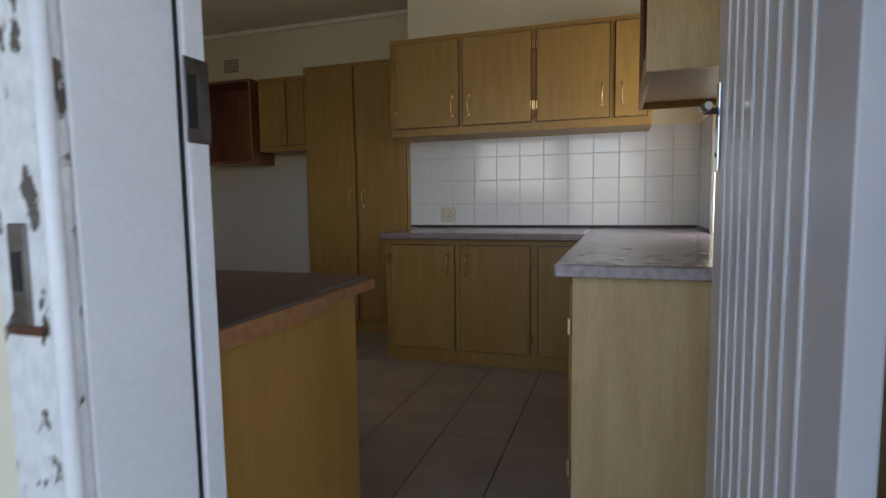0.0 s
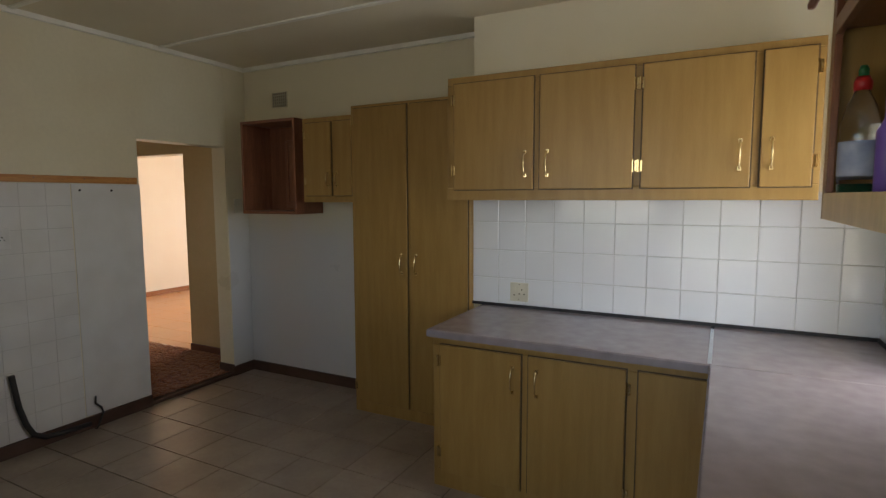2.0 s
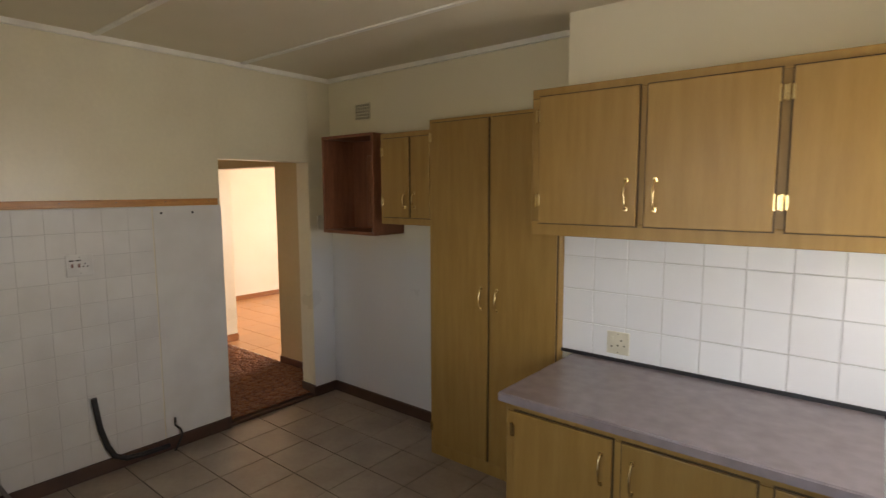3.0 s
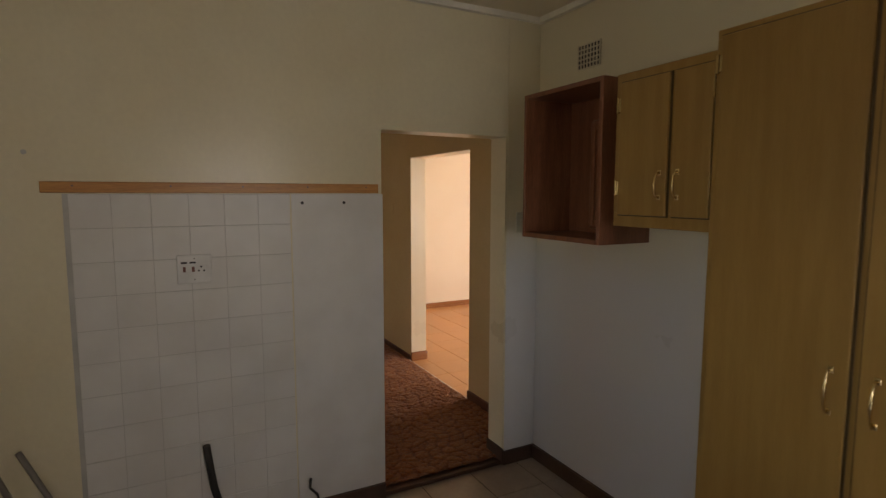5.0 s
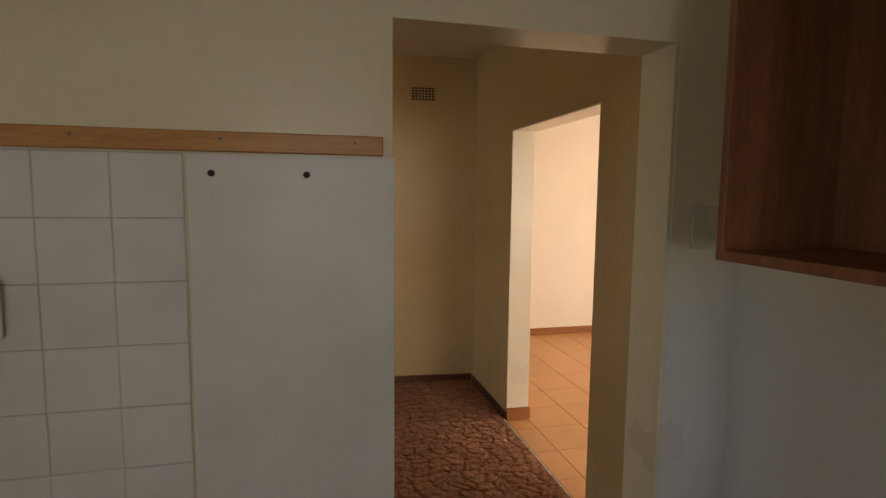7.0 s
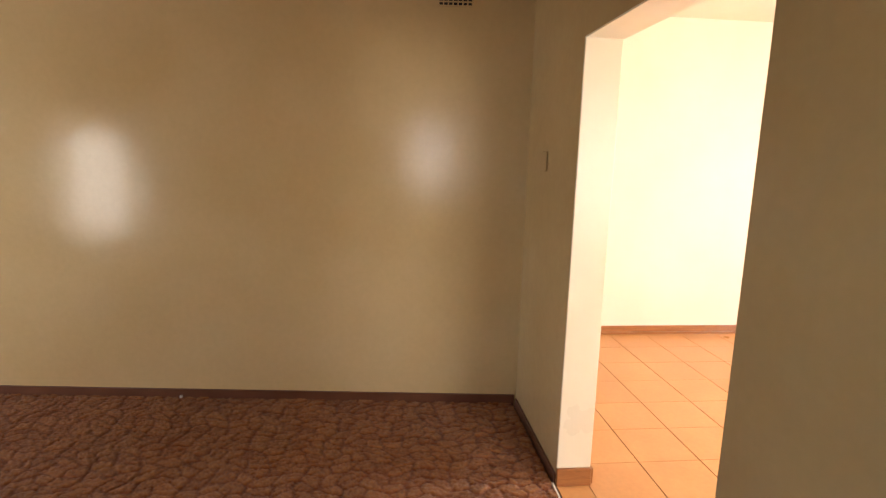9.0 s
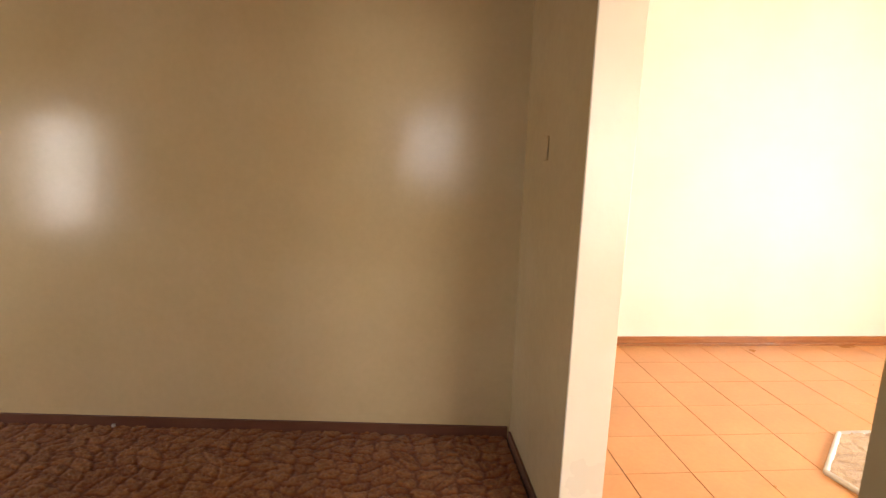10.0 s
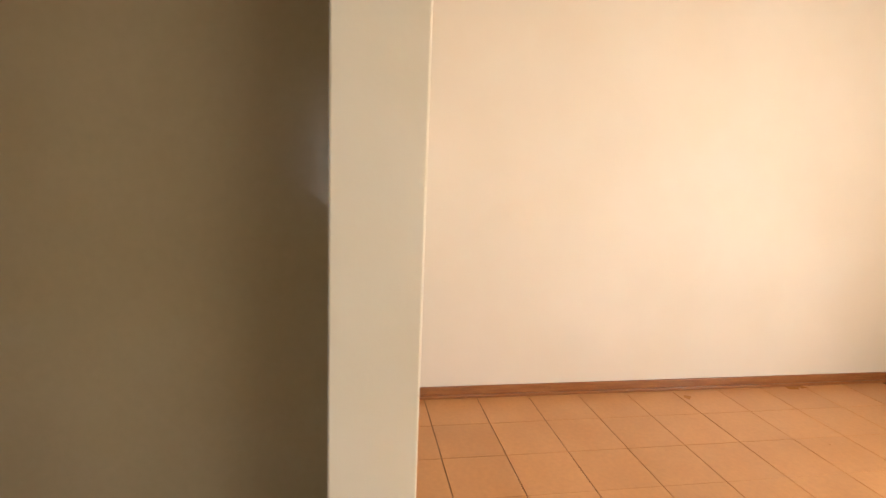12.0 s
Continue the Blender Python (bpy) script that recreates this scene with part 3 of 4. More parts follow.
cupboard("tall_cupboard", 1.446, 2.383, KF, 2.214, -0.367, -0.006,
         [(1.470, 1.915, 1, 1.105), (1.940, 2.372, -1, 1.105)],
         "full-height oak-veneered cupboard with two doors", rail_low=0.02, rail_top=0.03, plinth=0.08)
cupboard("small_wall_cupboard", 0.968, 1.443, 1.530, 2.160, -0.340, -0.006,
         [(1.000, 1.247, 1, 1.700), (1.270, 1.432, -1, 1.700)],
         "small oak-veneered wall cupboard beside the dark open unit", rail_low=0.06, grip=0.095, inset=0.03)

# east run: end panel and carcass under the counter
c = thing("corner_cupboard", pose(0, 0, 0), "pale oak-veneered cupboard under the window counter", "cupboard")
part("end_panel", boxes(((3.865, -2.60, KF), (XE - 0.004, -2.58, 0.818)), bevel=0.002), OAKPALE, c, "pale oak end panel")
part("front_panel", boxes(((3.865, -2.579, KF), (3.883, -1.04, 0.818)), bevel=0.001, segments=1), OAK, c)
for a, b in ((-2.55, -2.08), (-2.05, -1.58)):
    d = part("door", boxes(((3.850, a, 0.06), (3.863, b, 0.775)), bevel=0.003), OAK, c)
    part("hinge", boxes(((3.846, a - 0.014, 0.61), (3.858, a - 0.002, 0.67)), bevel=0.0015, segments=1), BRASS, d)
    part("hinge", boxes(((3.846, a - 0.014, 0.10), (3.858, a - 0.002, 0.16)), bevel=0.0015, segments=1), BRASS, d)

# continuous worktop, L-shaped
bm = boxes(((2.452, -1.075, 0.824), (XE - 0.002, YB - 0.004, 0.866)), ((3.812, -2.645, 0.824), (XE - 0.002, -1.0755, 0.866)), bevel=0.006)
wt = tagged(part("worktop", bm, LAMINATE), "mottled grey laminate worktop around the corner", "worktop")
part("edge_strip", boxes(((3.814, -2.650, 0.826), (XE - 0.004, -2.6455, 0.863)), bevel=0.001, segments=1), LAMEDGE, wt, "pale broken laminate edge")
part("edge_strip", boxes(((2.454, -1.0795, 0.826), (3.808, -1.0752, 0.860)), ((3.8075, -2.64, 0.826), (3.8118, -1.082, 0.860)), bevel=0.001, segments=1), LAMINATE, wt)
part("joint_strip", boxes(((3.802, -1.072, 0.8655), (3.818, YB - 0.03, 0.868))), CHROME, wt, "dull metal joint strip")
for lo, hi in (((BX, YB - 0.024, 0.866), (XE - 0.014, YB - 0.0135, 0.884)), ((XE - 0.024, -0.86, 0.866), (XE - 0.0135, YB - 0.026, 0.884)), ((XE - 0.024, -2.6, 0.866), (XE - 0.003, -1.50, 0.888))):
    part("edge_sealant", boxes((lo, hi)), BLACKSTRIP, wt, "black sealant strip")

# shelf unit above the window counter
s = thing("open_wall_unit", pose(0, 0, 0), "pale oak wall unit with an open shelf above the counter", "wall unit")
NX, NY0, NY1, NZ = 4.09, -2.45, -1.62, 1.50
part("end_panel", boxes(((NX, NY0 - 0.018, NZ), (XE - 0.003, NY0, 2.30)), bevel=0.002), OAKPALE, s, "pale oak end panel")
part("end_panel", boxes(((NX, NY1 - 0.018, NZ), (XE - 0.003, NY1, 2.30)), bevel=0.002), OAK, s)
part("bottom_shelf", boxes(((NX + 0.002, NY0 + 0.0005, NZ + 0.03), (XE - 0.004, NY1 - 0.0185, NZ + 0.055))), OAK, s)
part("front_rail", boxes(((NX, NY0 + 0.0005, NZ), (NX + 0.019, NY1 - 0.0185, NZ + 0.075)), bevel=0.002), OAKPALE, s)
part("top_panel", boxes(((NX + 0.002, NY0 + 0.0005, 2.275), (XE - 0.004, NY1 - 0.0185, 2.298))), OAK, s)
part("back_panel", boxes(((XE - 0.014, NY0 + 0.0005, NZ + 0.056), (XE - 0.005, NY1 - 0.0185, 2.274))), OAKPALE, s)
part("front_stile", boxes(((NX, NY1 - 0.055, NZ + 0.076), (NX + 0.019, NY1 - 0.0185, 2.298)), bevel=0.002), MAHOGANY, s, "red-brown stile")

part("header_rail", boxes(((NX, NY0 + 0.0005, 2.01), (NX + 0.019, NY1 - 0.0555, 2.055)), bevel=0.002), MAHOGANY, s, "red-brown header rail")
part("shelf", boxes(((NX + 0.0195, NY0 + 0.0005, 2.03), (XE - 0.015, NY1 - 0.0185, 2.05))), MAHOGANY, s)

part("flap_stay", tube([(4.033, -1.646, 2.095), (4.034, -1.646, 2.103), (4.062, -1.646, 2.168), (4.092, -1.646, 2.235)], 0.012, 10, [0.008, 0.012, 0.012, 0.012]), MAHOGANY, s, "dark round wooden stay")

# bottle in the open shelf
def bottle(at):
    b = thing("soap_bottle", at, "clear dish soap bottle with red cap and green rest", "bottle")
    part("body", lathe([(0.030, 0.0), (0.036, 0.006), (0.037, 0.10), (0.035, 0.13), (0.037, 0.16), (0.028, 0.20), (0.016, 0.225), (0.013, 0.235)]), CLEARPET, b)
    part("soap", lathe([(0.028, 0.003), (0.034, 0.008), (0.035, 0.035), (0.001, 0.036)]), GREENLIQ, b, "green liquid soap")
    part("label", lathe([(0.0374, 0.05), (0.0378, 0.055), (0.0378, 0.12), (0.0374, 0.125)]), LABEL, b, "blue and white paper label")
    part("cap", lathe([(0.016, 0.232), (0.017, 0.25), (0.012, 0.262)]), RED, b, "red screw cap")
    part("spout", lathe([(0.009, 0.262), (0.010, 0.275), (0.006, 0.285)]), GREENCAP, b, "green push spout")
    return b


b_at = bottle(pose(4.15, -1.73, NZ + 0.0555))
b_at.scale = (1.24, 1.24, 1.24)
p = thing("purple_bottle", pose(4.19, -1.84, NZ + 0.0555), "purple plastic bottle on the open shelf", "bottle")
part("body", lathe([(0.022, 0), (0.026, 0.005), (0.026, 0.17), (0.012, 0.20), (0.010, 0.225)]), PURPLE, p)
part("cap", lathe([(0.011, 0.2255), (0.012, 0.25), (0.008, 0.255)]), PURPLE, p)

# dark open unit in the recess
d = thing("dark_wall_unit", pose(0, 0, 0), "dark mahogany open wall unit without doors", "wall unit")
AX0, AX1, AZ0, AZ1, AY = 0.292, 0.872, 1.435, 2.182, -0.325
part("side_panel", boxes(((AX0, AY, AZ0), (AX0 + 0.02, -0.006, AZ1)), bevel=0.002), MAHOGANY, d)
part("side_panel", boxes(((AX1 - 0.022, AY, AZ0), (AX1, -0.006, AZ1)), bevel=0.002), MAHOGANY, d)
part("top_panel", boxes(((AX0 + 0.0205, AY, AZ1 - 0.022), (AX1 - 0.0225, -0.006, AZ1)), bevel=0.002), MAHOGANY, d)
part("bottom_panel", boxes(((AX0 + 0.0205, AY, AZ0), (AX1 - 0.0225, -0.006, AZ0 + 0.024)), bevel=0.002), MAHOGANY, d)
part("back_panel", boxes(((AX0 + 0.021, -0.018, AZ0 + 0.025), (AX1 - 0.0225, -0.008, AZ1 - 0.023))), MAHOGANY, d)
bk = part("raised_panel", boxes(((0.53, -0.075, AZ0 + 0.05), (0.84, -0.0185, AZ1 - 0.14)), bevel=0.012), MAHOGANY, d, "moulded mahogany door leaning inside")
part("panel_moulding", boxes(((0.545, -0.088, AZ0 + 0.065), (0.575, -0.0755, AZ1 - 0.155)), ((0.79, -0.088, AZ0 + 0.065), (0.825, -0.0755, AZ1 - 0.155)),
                             ((0.576, -0.088, AZ0 + 0.065), (0.789, -0.0755, AZ0 + 0.10)), ((0.576, -0.088, AZ1 - 0.19), (0.789, -0.0755, AZ1 - 0.155)), bevel=0.005), MAHOGANY, bk)

# peninsula along the south wall
p = thing("peninsula_cupboard", pose(0, 0, 0), "orange-veneered base cupboard with a worn worktop end", "cupboard")
part("end_panel", boxes(((3.275, YS + 0.002, KF), (3.295, -3.07, 0.818)), bevel=0.002), ORANGE, p, "orange veneer end panel")
part("front_panel", boxes(((1.9, -3.09, KF), (3.2745, -3.071, 0.818)), bevel=0.002), ORANGE, p)
part("side_panel", boxes(((1.9, YS + 0.002, KF), (1.92, -3.0905, 0.818))), ORANGE, p)
bm = bmesh.new()
prof = [(1.88, YS + 0.002), (3.355, YS + 0.002), (3.352, -3.33), (3.325, -3.315), (3.322, -3.02), (1.88, -3.0)]
top = [bm.verts.new((x, y, 0.866)) for x, y in prof]
low = [bm.verts.new((x, y, 0.826)) for x, y in prof]
bm.faces.new(top)
bm.faces.new(low[::-1])
for i in range(len(prof)):
    j = (i + 1) % len(prof)
    bm.faces.new((top[i], low[i], low[j], top[j]))
bmesh.ops.recalc_face_normals(bm, faces=bm.faces[:])
bmesh.ops.bevel(bm, geom=[e for e in bm.edges if abs(e.verts[0].co.z - e.verts[1].co.z) < 1e-4], offset=0.004, segments=2, affect="EDGES")
pw = tagged(part("worktop", bm, DARKTOP), "dark brown worktop with a chipped end", "worktop")
part("edge_strip", boxes(((3.3555, YS + 0.004, 0.822), (3.360, -3.335, 0.862)), bevel=0.001, segments=1), CHIP, pw, "bare chipboard edge")
part("bare_edge", boxes(((3.3255, -3.312, 0.828), (3.338, -3.022, 0.858)), bevel=0.004), CHIP, pw, "bare orange chipboard edge")

dr = thing("sink_drainer", pose(0, 0, 0.866), "brushed steel draining board let into the worktop", "sink")
part("board", boxes(((2.0, -3.60, 0.0), (2.68, -3.04, 0.005)), bevel=0.002), DRAINER, dr)
part("rim", boxes(((2.665, -3.60, 0.0052), (2.68, -3.04, 0.013)), bevel=0.003), DRAINER, dr)
part("rim", boxes(((2.0, -3.055, 0.0052), (2.6645, -3.04, 0.013)), bevel=0.003), DRAINER, dr)
for k in range(8):
    part("groove_ridge", boxes(((2.06, -3.52 + k * 0.055, 0.0052), (2.62, -3.505 + k * 0.055, 0.008)), bevel=0.001, segments=1), DRAINER, dr)

# ---------------------------------------------------------------- sockets, switches, vents
def socket(name, at, label, kind):
    """Plate in the xz plane facing -y, base at its centre."""
    s = thing(name, at, label, "socket")
    if kind == "double":
        part("plate", boxes(((-0.072, -0.008, -0.066), (0.072, 0.0, 0.066)), bevel=0.004), PLATEWHITE, s)
        part("insert", boxes(((-0.060, -0.0105, -0.018), (0.050, -0.0082, 0.020)), bevel=0.002, segments=1), PLATEWHITE, s)
        for x in (-0.042, -0.006):
            part("rocker", boxes(((x - 0.006, -0.0135, -0.012), (x + 0.006, -0.0107, 0.012)), bevel=0.001, segments=1), SWITCHRED, s)
            part("slot", boxes(((x - 0.014, -0.0092, 0.026), (x + 0.012, -0.0082, 0.034))), DARK, s)
        holes = ((0.028, 0.010), (0.017, -0.008), (0.039, -0.008))
    else:
        part("plate", boxes(((-0.060, -0.008, -0.060), (0.060, 0.0, 0.060)), bevel=0.004), PLASTIC, s)
        part("rocker", boxes(((-0.040, -0.012, 0.010), (-0.024, -0.0082, 0.034)), bevel=0.001, segments=1), PLASTIC, s)
        holes = ((0.018, 0.016), (0.002, -0.012), (0.034, -0.012), (-0.032, -0.02))
    for x, z in holes:
        part("pin_hole", tube([(x, -0.0085, z), (x, -0.0113, z)], 0.0045, 10), DARK, s)
    for z in (-0.048, 0.048):
        part("screw", tube([(0, -0.0078, z), (0, -0.0092, z)], 0.003, 8), STEEL, s)
    return s


socket("wall_socket", pose(2.708, YB - 0.0125, 0.966), "ivory plastic wall socket on the white tiles", "single")
socket("wall_socket", pose(0.0125, -1.94, 1.325, 0, 0, 90), "white double socket with two switches on tiles", "double")
sw = thing("light_switch", pose(0.0035, -0.126, 1.492, 0, 0, 90), "cream light switch beside the doorway", "light switch")
part("plate", boxes(((-0.040, -0.009, -0.062), (0.040, 0.0, 0.062)), bevel=0.003), PLASTIC, sw)
for z in (-0.018, 0.0, 0.018):
    part("rocker", boxes(((-0.010, -0.013, z - 0.006), (0.010, -0.0092, z + 0.006)), bevel=0.001, segments=1), PLASTIC, sw)
sw = thing("light_switch", pose(-2.58, YH - 0.002, 1.50), "painted-over switch plate on the hall wall", "light switch")
part("plate", boxes(((-0.035, -0.006, -0.05), (0.035, 0.0, 0.05)), bevel=0.003), HALL_CREAM, sw)


def vent(at, width, height, nx, nz, mat, label):
    v = thing("air_vent", at, label, "air vent")
    part("backing", boxes(((0, -0.004, 0), (width, -0.001, height))), DARK, v)
    cell_x, cell_z = width / nx, height / nz
    for i in range(nx + 1):
        part("bar", boxes(((i * cell_x - 0.0035, -0.012, -0.004), (i * cell_x + 0.0035, -0.004, height + 0.004)), bevel=0.001, segments=1), mat, v)
    for k in range(nz + 1):
        part("bar", boxes(((-0.004, -0.011, k * cell_z - 0.0035), (width + 0.004, -0.0042, k * cell_z + 0.0035)), bevel=0.001, segments=1), mat, v)
    return v


vent(pose(0.347, -0.004, 2.335), 0.165, 0.125, 7, 5, CREAM, "cream plaster air brick under the ceiling")
vent(Matrix.Translation((HX - 0.043, -0.443, 2.322)) @ Matrix.Rotation(radians(90) - ang, 4, "Z"), 0.185, 0.105, 7, 5, HALL_CREAM, "cream air brick high on the hall wall")

# timber rail, plugs, hose and cable on the tiled wall
rail = tagged(part("wall_rail", boxes(((0.0005, -2.49, 1.668), (0.022, -1.052, 1.714)), bevel=0.003), PINE), "varnished pine rail above the painted tiles", "wall rail")
for y in (-1.12, -1.42, -1.72, -2.02, -2.38):
    part("screw", tube([(0.0215, y, 1.697), (0.0232, y, 1.697)], 0.004, 8), STEEL, rail)
for y in (-1.445, -1.233):
    tagged(part("wall_plug", tube([(0.004, y, 1.620), (0.0062, y, 1.620)], 0.008, 10), DARK), "dark empty plug hole in the wall", "plug hole", "plug holes under the rail")
tagged(part("wall_plug", tube([(-0.001, -2.535, 1.829), (0.003, -2.535, 1.829)], 0.010, 10), OLDGROUT), "filled grey plug hole in the wall", "plug hole", "plug holes under the rail")
tagged(part("drain_hose", tube([(0.03, -1.925, 0.49), (0.03, -1.915, 0.40), (0.032, -1.90, 0.28), (0.036, -1.87, 0.16), (0.04, -1.835, 0.085), (0.045, -1.77, 0.045), (0.05, -1.66, 0.035), (0.05, -1.50, 0.03)], 0.017, 12), RUBBER),
       "black rubber hose hanging from the tiled wall", "hose")
tagged(part("cable_end", tube([(0.02, -1.44, 0.20), (0.022, -1.445, 0.15), (0.03, -1.41, 0.11), (0.03, -1.40, 0.07), (0.045, -1.43, 0.03), (0.05, -1.46, -0.02), (0.05, -1.47, KF + 0.006)], 0.0065, 8), RUBBER),
       "short black cable end by the skirting", "cable")
for a, b in (((0.045, -2.62, 0.62), (0.045, -2.36, KF + 0.03)), ((0.06, -2.72, 0.62), (0.06, -2.50, KF + 0.03))):
    tagged(part("pipe", tube([a, ((a[0] + b[0]) / 2, (a[1] + b[1]) / 2, (a[2] + b[2]) / 2 - 0.01), b], 0.012, 10), GREYPIPE), "grey pipe leaning against the wall", "pipe", "pipes leaning on the kitchen wall")

# filler patch on the reveal and a crumb on the carpet edge
bm = lathe([(0.001, 0.0), (0.030, 0.0), (0.026, 0.0016), (0.010, 0.0022)], 14)
for v in bm.verts:
    k = 1 + 0.25 * math.sin(v.co.x * 190) * math.cos(v.co.y * 150)
    v.co.x, v.co.y = v.co.x * k * 1.7, v.co.y * k
tagged(part("filler_patch", bm, WHITE, at=pose(O0 + 0.0118, YH + 0.098, 1.10, 0, 90, 0)), "smeared white filler patch on the opening jamb", "filler patch")
bm = bmesh.new()
bmesh.ops.create_icosphere(bm, subdivisions=1, radius=0.011)
tagged(part("plaster_crumb", bm, WHITE, at=pose(-3.075, -1.95, 0.032)), "small white plaster crumb by the hall skirting", "crumb")

# ---------------------------------------------------------------- carpet and rug
def pile(name, inside, x0, x1, y0, y1, step, cell, height, base, mat, label, category):
    """Sculpted pile: rounded tufts over wavy seams."""
    rng = np.random.default_rng(5)
    xs, ys = np.arange(x0, x1 + 1e-6, step), np.arange(y0, y1 + 1e-6, step)
    gx, gy = np.meshgrid(xs, ys)
    sx = gx + 0.25 * cell * np.sin(gy / cell * 2.1)
    sy = gy + 0.25 * cell * np.sin(gx / cell * 1.7)
    ix, iy = np.floor(sx / (cell * 0.7)).astype(int), np.floor(sy / cell).astype(int)
    d1, d2 = np.full(gx.shape, 9.0), np.full(gx.shape, 9.0)
    for a in (-1, 0, 1):
        for b in (-1, 0, 1):
            jx, jy = ix + a, iy + b
            h1 = np.modf(np.abs(np.sin(jx * 127.1 + jy * 311.7) * 43758.5))[0]
            h2 = np.modf(np.abs(np.sin(jx * 269.5 + jy * 183.3) * 43758.5))[0]
            d = np.hypot(((jx + 0.15 + 0.7 * h1) * cell * 0.7 - sx) * 1.3, (jy + 0.15 + 0.7 * h2) * cell - sy)
            d2 = np.where(d < d1, d1, np.minimum(d2, d))
            d1 = np.minimum(d1, d)
    z = np.clip((d2 - d1) / (cell * 0.20), 0, 1) ** 0.75
    tone = np.modf(np.abs(np.sin(ix * 12.9 + iy * 78.2) * 437.5))[0]
    z = base + height * (0.12 + 0.30 * z + 0.16 * tone + 0.42 * rng.random(z.shape) * (0.45 + 0.55 * z))
    nxp, nyp = len(xs), len(ys)
    verts = np.stack([gx.ravel(), gy.ravel(), z.ravel()], 1)
    keep = inside(gx, gy)
    faces = [(j * nxp + i, j * nxp + i + 1, (j + 1) * nxp + i + 1, (j + 1) * nxp + i) for j in range(nyp - 1) for i in range(nxp - 1) if keep[j, i] and keep[j + 1, i + 1] and keep[j, i + 1] and keep[j + 1, i]]
    me = bpy.data.meshes.new(name)
    me.from_pydata(verts.tolist(), [], faces)
    me.materials.append(mat)
    me.polygons.foreach_set("use_smooth", [True] * len(me.polygons))
    return tagged(new(name, me), label, category)


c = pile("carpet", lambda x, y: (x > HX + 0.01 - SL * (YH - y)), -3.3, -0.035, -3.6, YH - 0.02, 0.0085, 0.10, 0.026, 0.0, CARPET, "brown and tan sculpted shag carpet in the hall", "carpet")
part("carpet_edge", boxes(((O0, YH - 0.022, 0.0), (O1, YH - 0.012, 0.014)), bevel=0.003), BINDING, c, "pale bound carpet edge")

# rug with a white binding, its corner cut off
RUG = [(-2.906, 1.927), (-2.563, 1.561), (-1.93, 1.69), (-1.78, 3.37), (-2.906, 3.27)]


def in_rug(x, y):
    ok = np.ones(x.shape, bool)
    for (ax, ay), (bx, by) in zip(RUG, RUG[1:] + RUG[:1]):
        ok &= (bx - ax) * (y - ay) - (by - ay) * (x - ax) > 0
    return ok


r = pile("rug", in_rug, -2.95, -1.75, 1.5, 3.4, 0.010, 0.13, 0.022, 0.001, MATPILE, "tan sculpted rug with a white binding on tiles", "rug")
for a, b in zip(RUG, RUG[1:] + RUG[:1]):
    part("binding", tube([(a[0], a[1], 0.010), (b[0], b[1], 0.010)], 0.014, 8), BINDING, r, "white cloth binding")

# ---------------------------------------------------------------- tiles, last
def tile_mesh(name, sx, sy, sz, bevel, mat):
    """A tile lying in xy, its base at z = 0."""
    return mesh_of(name, boxes(((0, 0, 0), (sx, sy, sz)), bevel=bevel, segments=1), mat)


def lay(me, parent, m, name="tile"):
    ob = new(name, me)
    ob.parent = parent
    ob.matrix_basis = m
    return ob


kf = bpy.data.objects["floor_kitchen"]
T = 0.326
full = tile_mesh("tile", T - 0.006, T - 0.006, 0.006, 0.0015, KTILE)
cut = tile_mesh("tile", 0.27, T - 0.006, 0.006, 0.0015, KTILE)
rows_n = 12
rng = random.Random(3)
for j in range(rows_n):
    y = -0.145 - T * (j + 1)
    for i in range(14):
        x = -0.03 + 0.325 * i
        if x + T > XE:
            continue
        lay(full, kf, Matrix.Translation((x + 0.003, y + 0.003, KF - 0.006 + rng.uniform(-0.0006, 0.0006))))
half = tile_mesh("tile", T - 0.006, 0.135, 0.006, 0.0015, KTILE)
for i in range(14):
    x = -0.03 + 0.325 * i
    if x + T < XE:
        lay(half, kf, Matrix.Translation((x + 0.003, -0.142, KF - 0.006)))

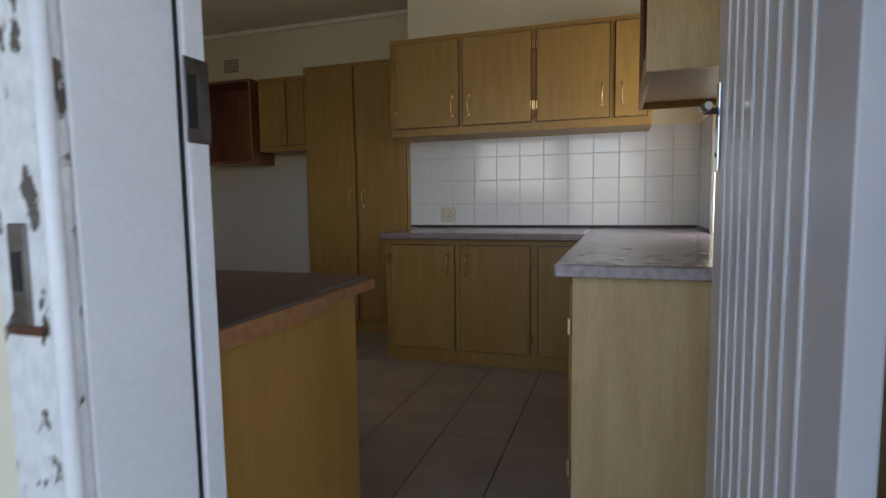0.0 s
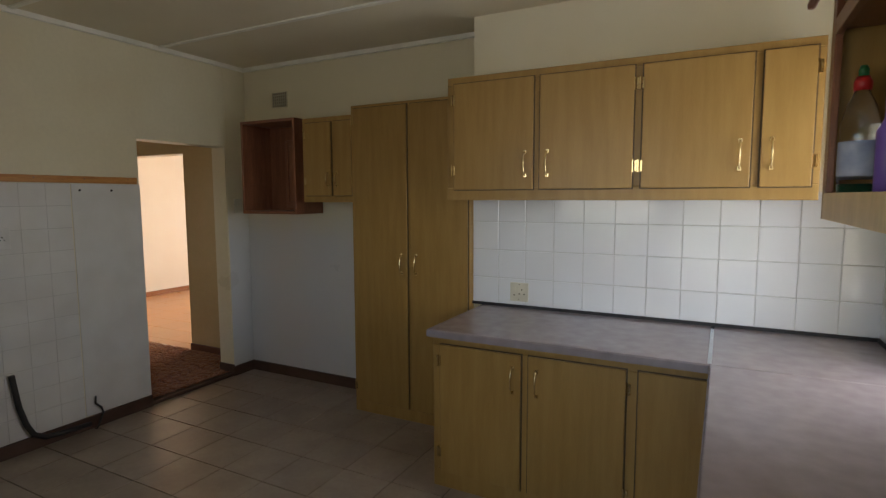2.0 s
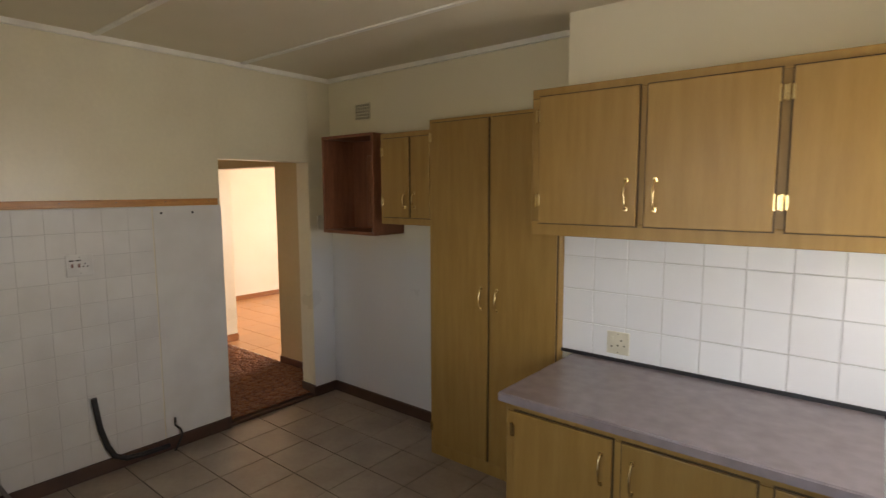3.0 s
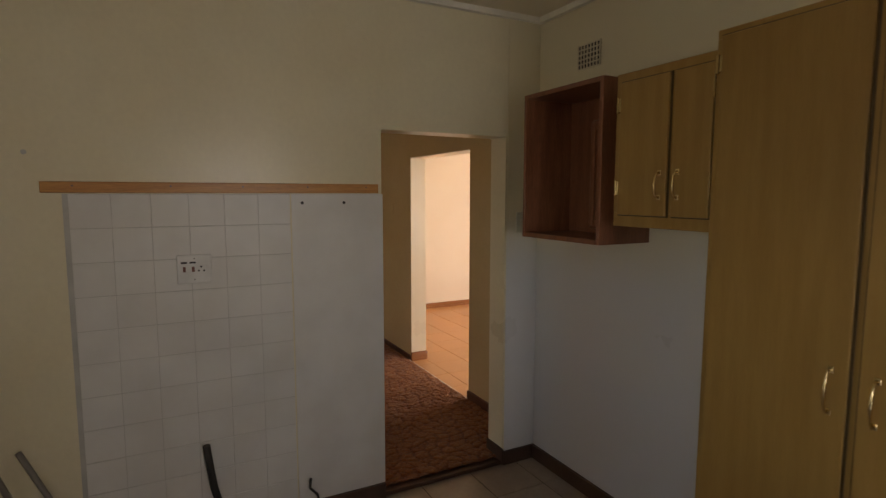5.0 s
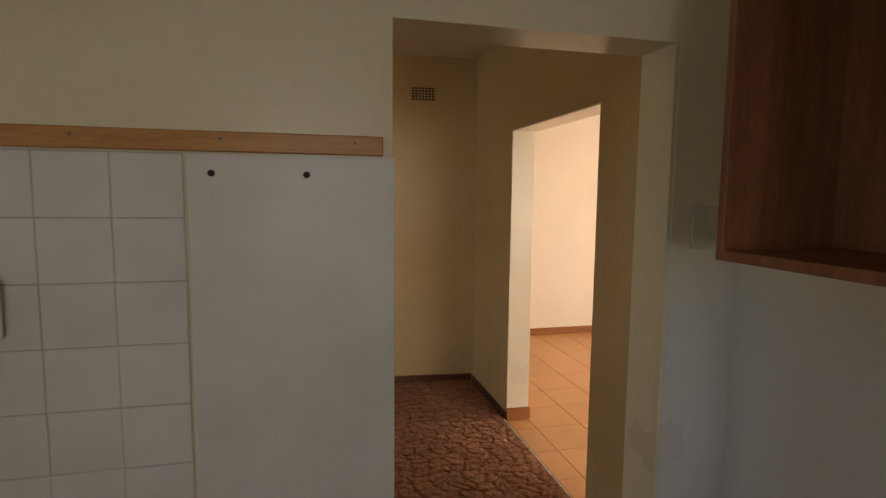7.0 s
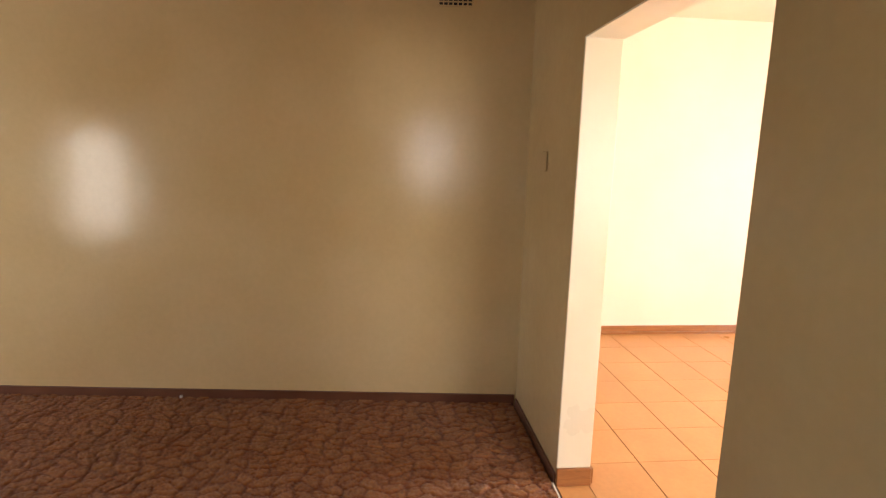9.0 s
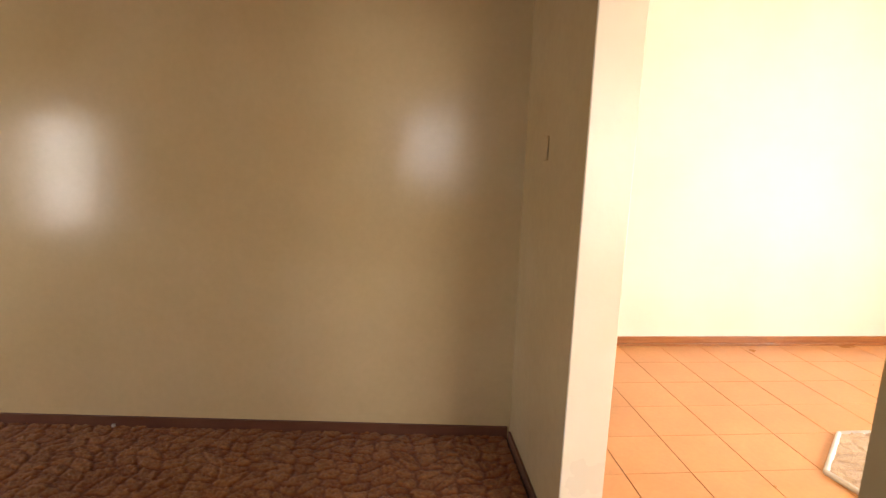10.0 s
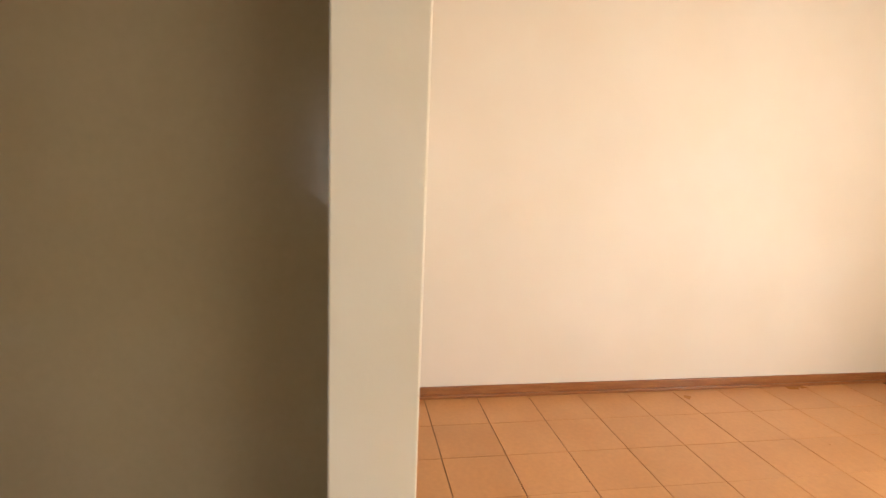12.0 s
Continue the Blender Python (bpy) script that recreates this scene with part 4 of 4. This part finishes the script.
wn_ob = bpy.data.objects["wall_north"]
tagged(part("tile_grout", boxes(((BX, YB - 0.008, 0.868), (XE, YB, 1.565)), ((XE - 0.008, -0.87, 0.868), (XE, YB - 0.0085, 1.565))), WGROUT, wn_ob), "pale grout bed")
TB = (XE - BX) / 12
bt = tile_mesh("tile", TB - 0.004, TB - 0.004, 0.007, 0.002, WTILE)
for j in range(4):
    for i in range(12):
        lay(bt, wn_ob, pose(BX + i * TB + 0.002 + rng.uniform(-.0005, .0005), YB - 0.006, 0.872 + j * TB, 90 + rng.uniform(-0.35, 0.35), rng.uniform(-0.2, 0.2), rng.uniform(-0.35, 0.35)))
    for i in range(3):
        lay(bt, wn_ob, pose(XE - 0.006, YB - 0.012 - i * TB, 0.872 + j * TB, 90, 0, -90))

ww = bpy.data.objects["wall_west"]
part("tile_grout", boxes(((0.0, -2.42, KF + SK + 0.002), (0.003, -1.505, 1.664))), OLDGROUT, ww, "painted grout bed")
part("flush_panel", boxes(((0.0, -1.497, KF + SK + 0.002), (0.004, -1.022, 1.664)), bevel=0.001, segments=1), OLDTILE, ww, "flush painted panel beside the tiles")
ot = tile_mesh("tile", 0.148, 0.143, 0.004, 0.0012, OLDTILE)
for j in range(11):
    z = 1.664 - 0.1455 * (j + 1)
    if z < KF + SK - 0.004:
        continue
    for i in range(6):
        lay(ot, ww, Matrix.Translation((0.0015, -1.506 - 0.148 + 0.0015 - 0.1495 * i, z + 0.001)) @ Matrix.Rotation(radians(90), 4, "Z") @ Matrix.Rotation(radians(90), 4, "X"))

fr_ob = bpy.data.objects["floor_room"]
TR = 0.33
rt = tile_mesh("tile", TR - 0.0018, TR - 0.0045, 0.006, 0.0008, TERRA)
first = tile_mesh("tile", TR - 0.0018, 0.1525, 0.006, 0.0008, TERRA)
spare = []
for j in range(-1, 12):
    for i in range(18):
        x, y = XR + 0.022 + TR * i, 0.245 + TR * j
        if x + TR > XL or y + TR > YN:
            continue
        if x < -0.4:
            low = j < 0
            lay(first if low else rt, fr_ob, Matrix.Translation((x + 0.0009, (YH + 0.003) if low else y + 0.0022, -0.006 + rng.uniform(-0.0005, 0.0005))))
        elif j >= 0:
            spare.append(((x + 0.0009, y + 0.0022, -0.006), (x + TR - 0.0009, y + TR - 0.0022, 0.0)))
tagged(part("far_tiles", boxes(*spare), TERRA, fr_ob), kind="stuff")
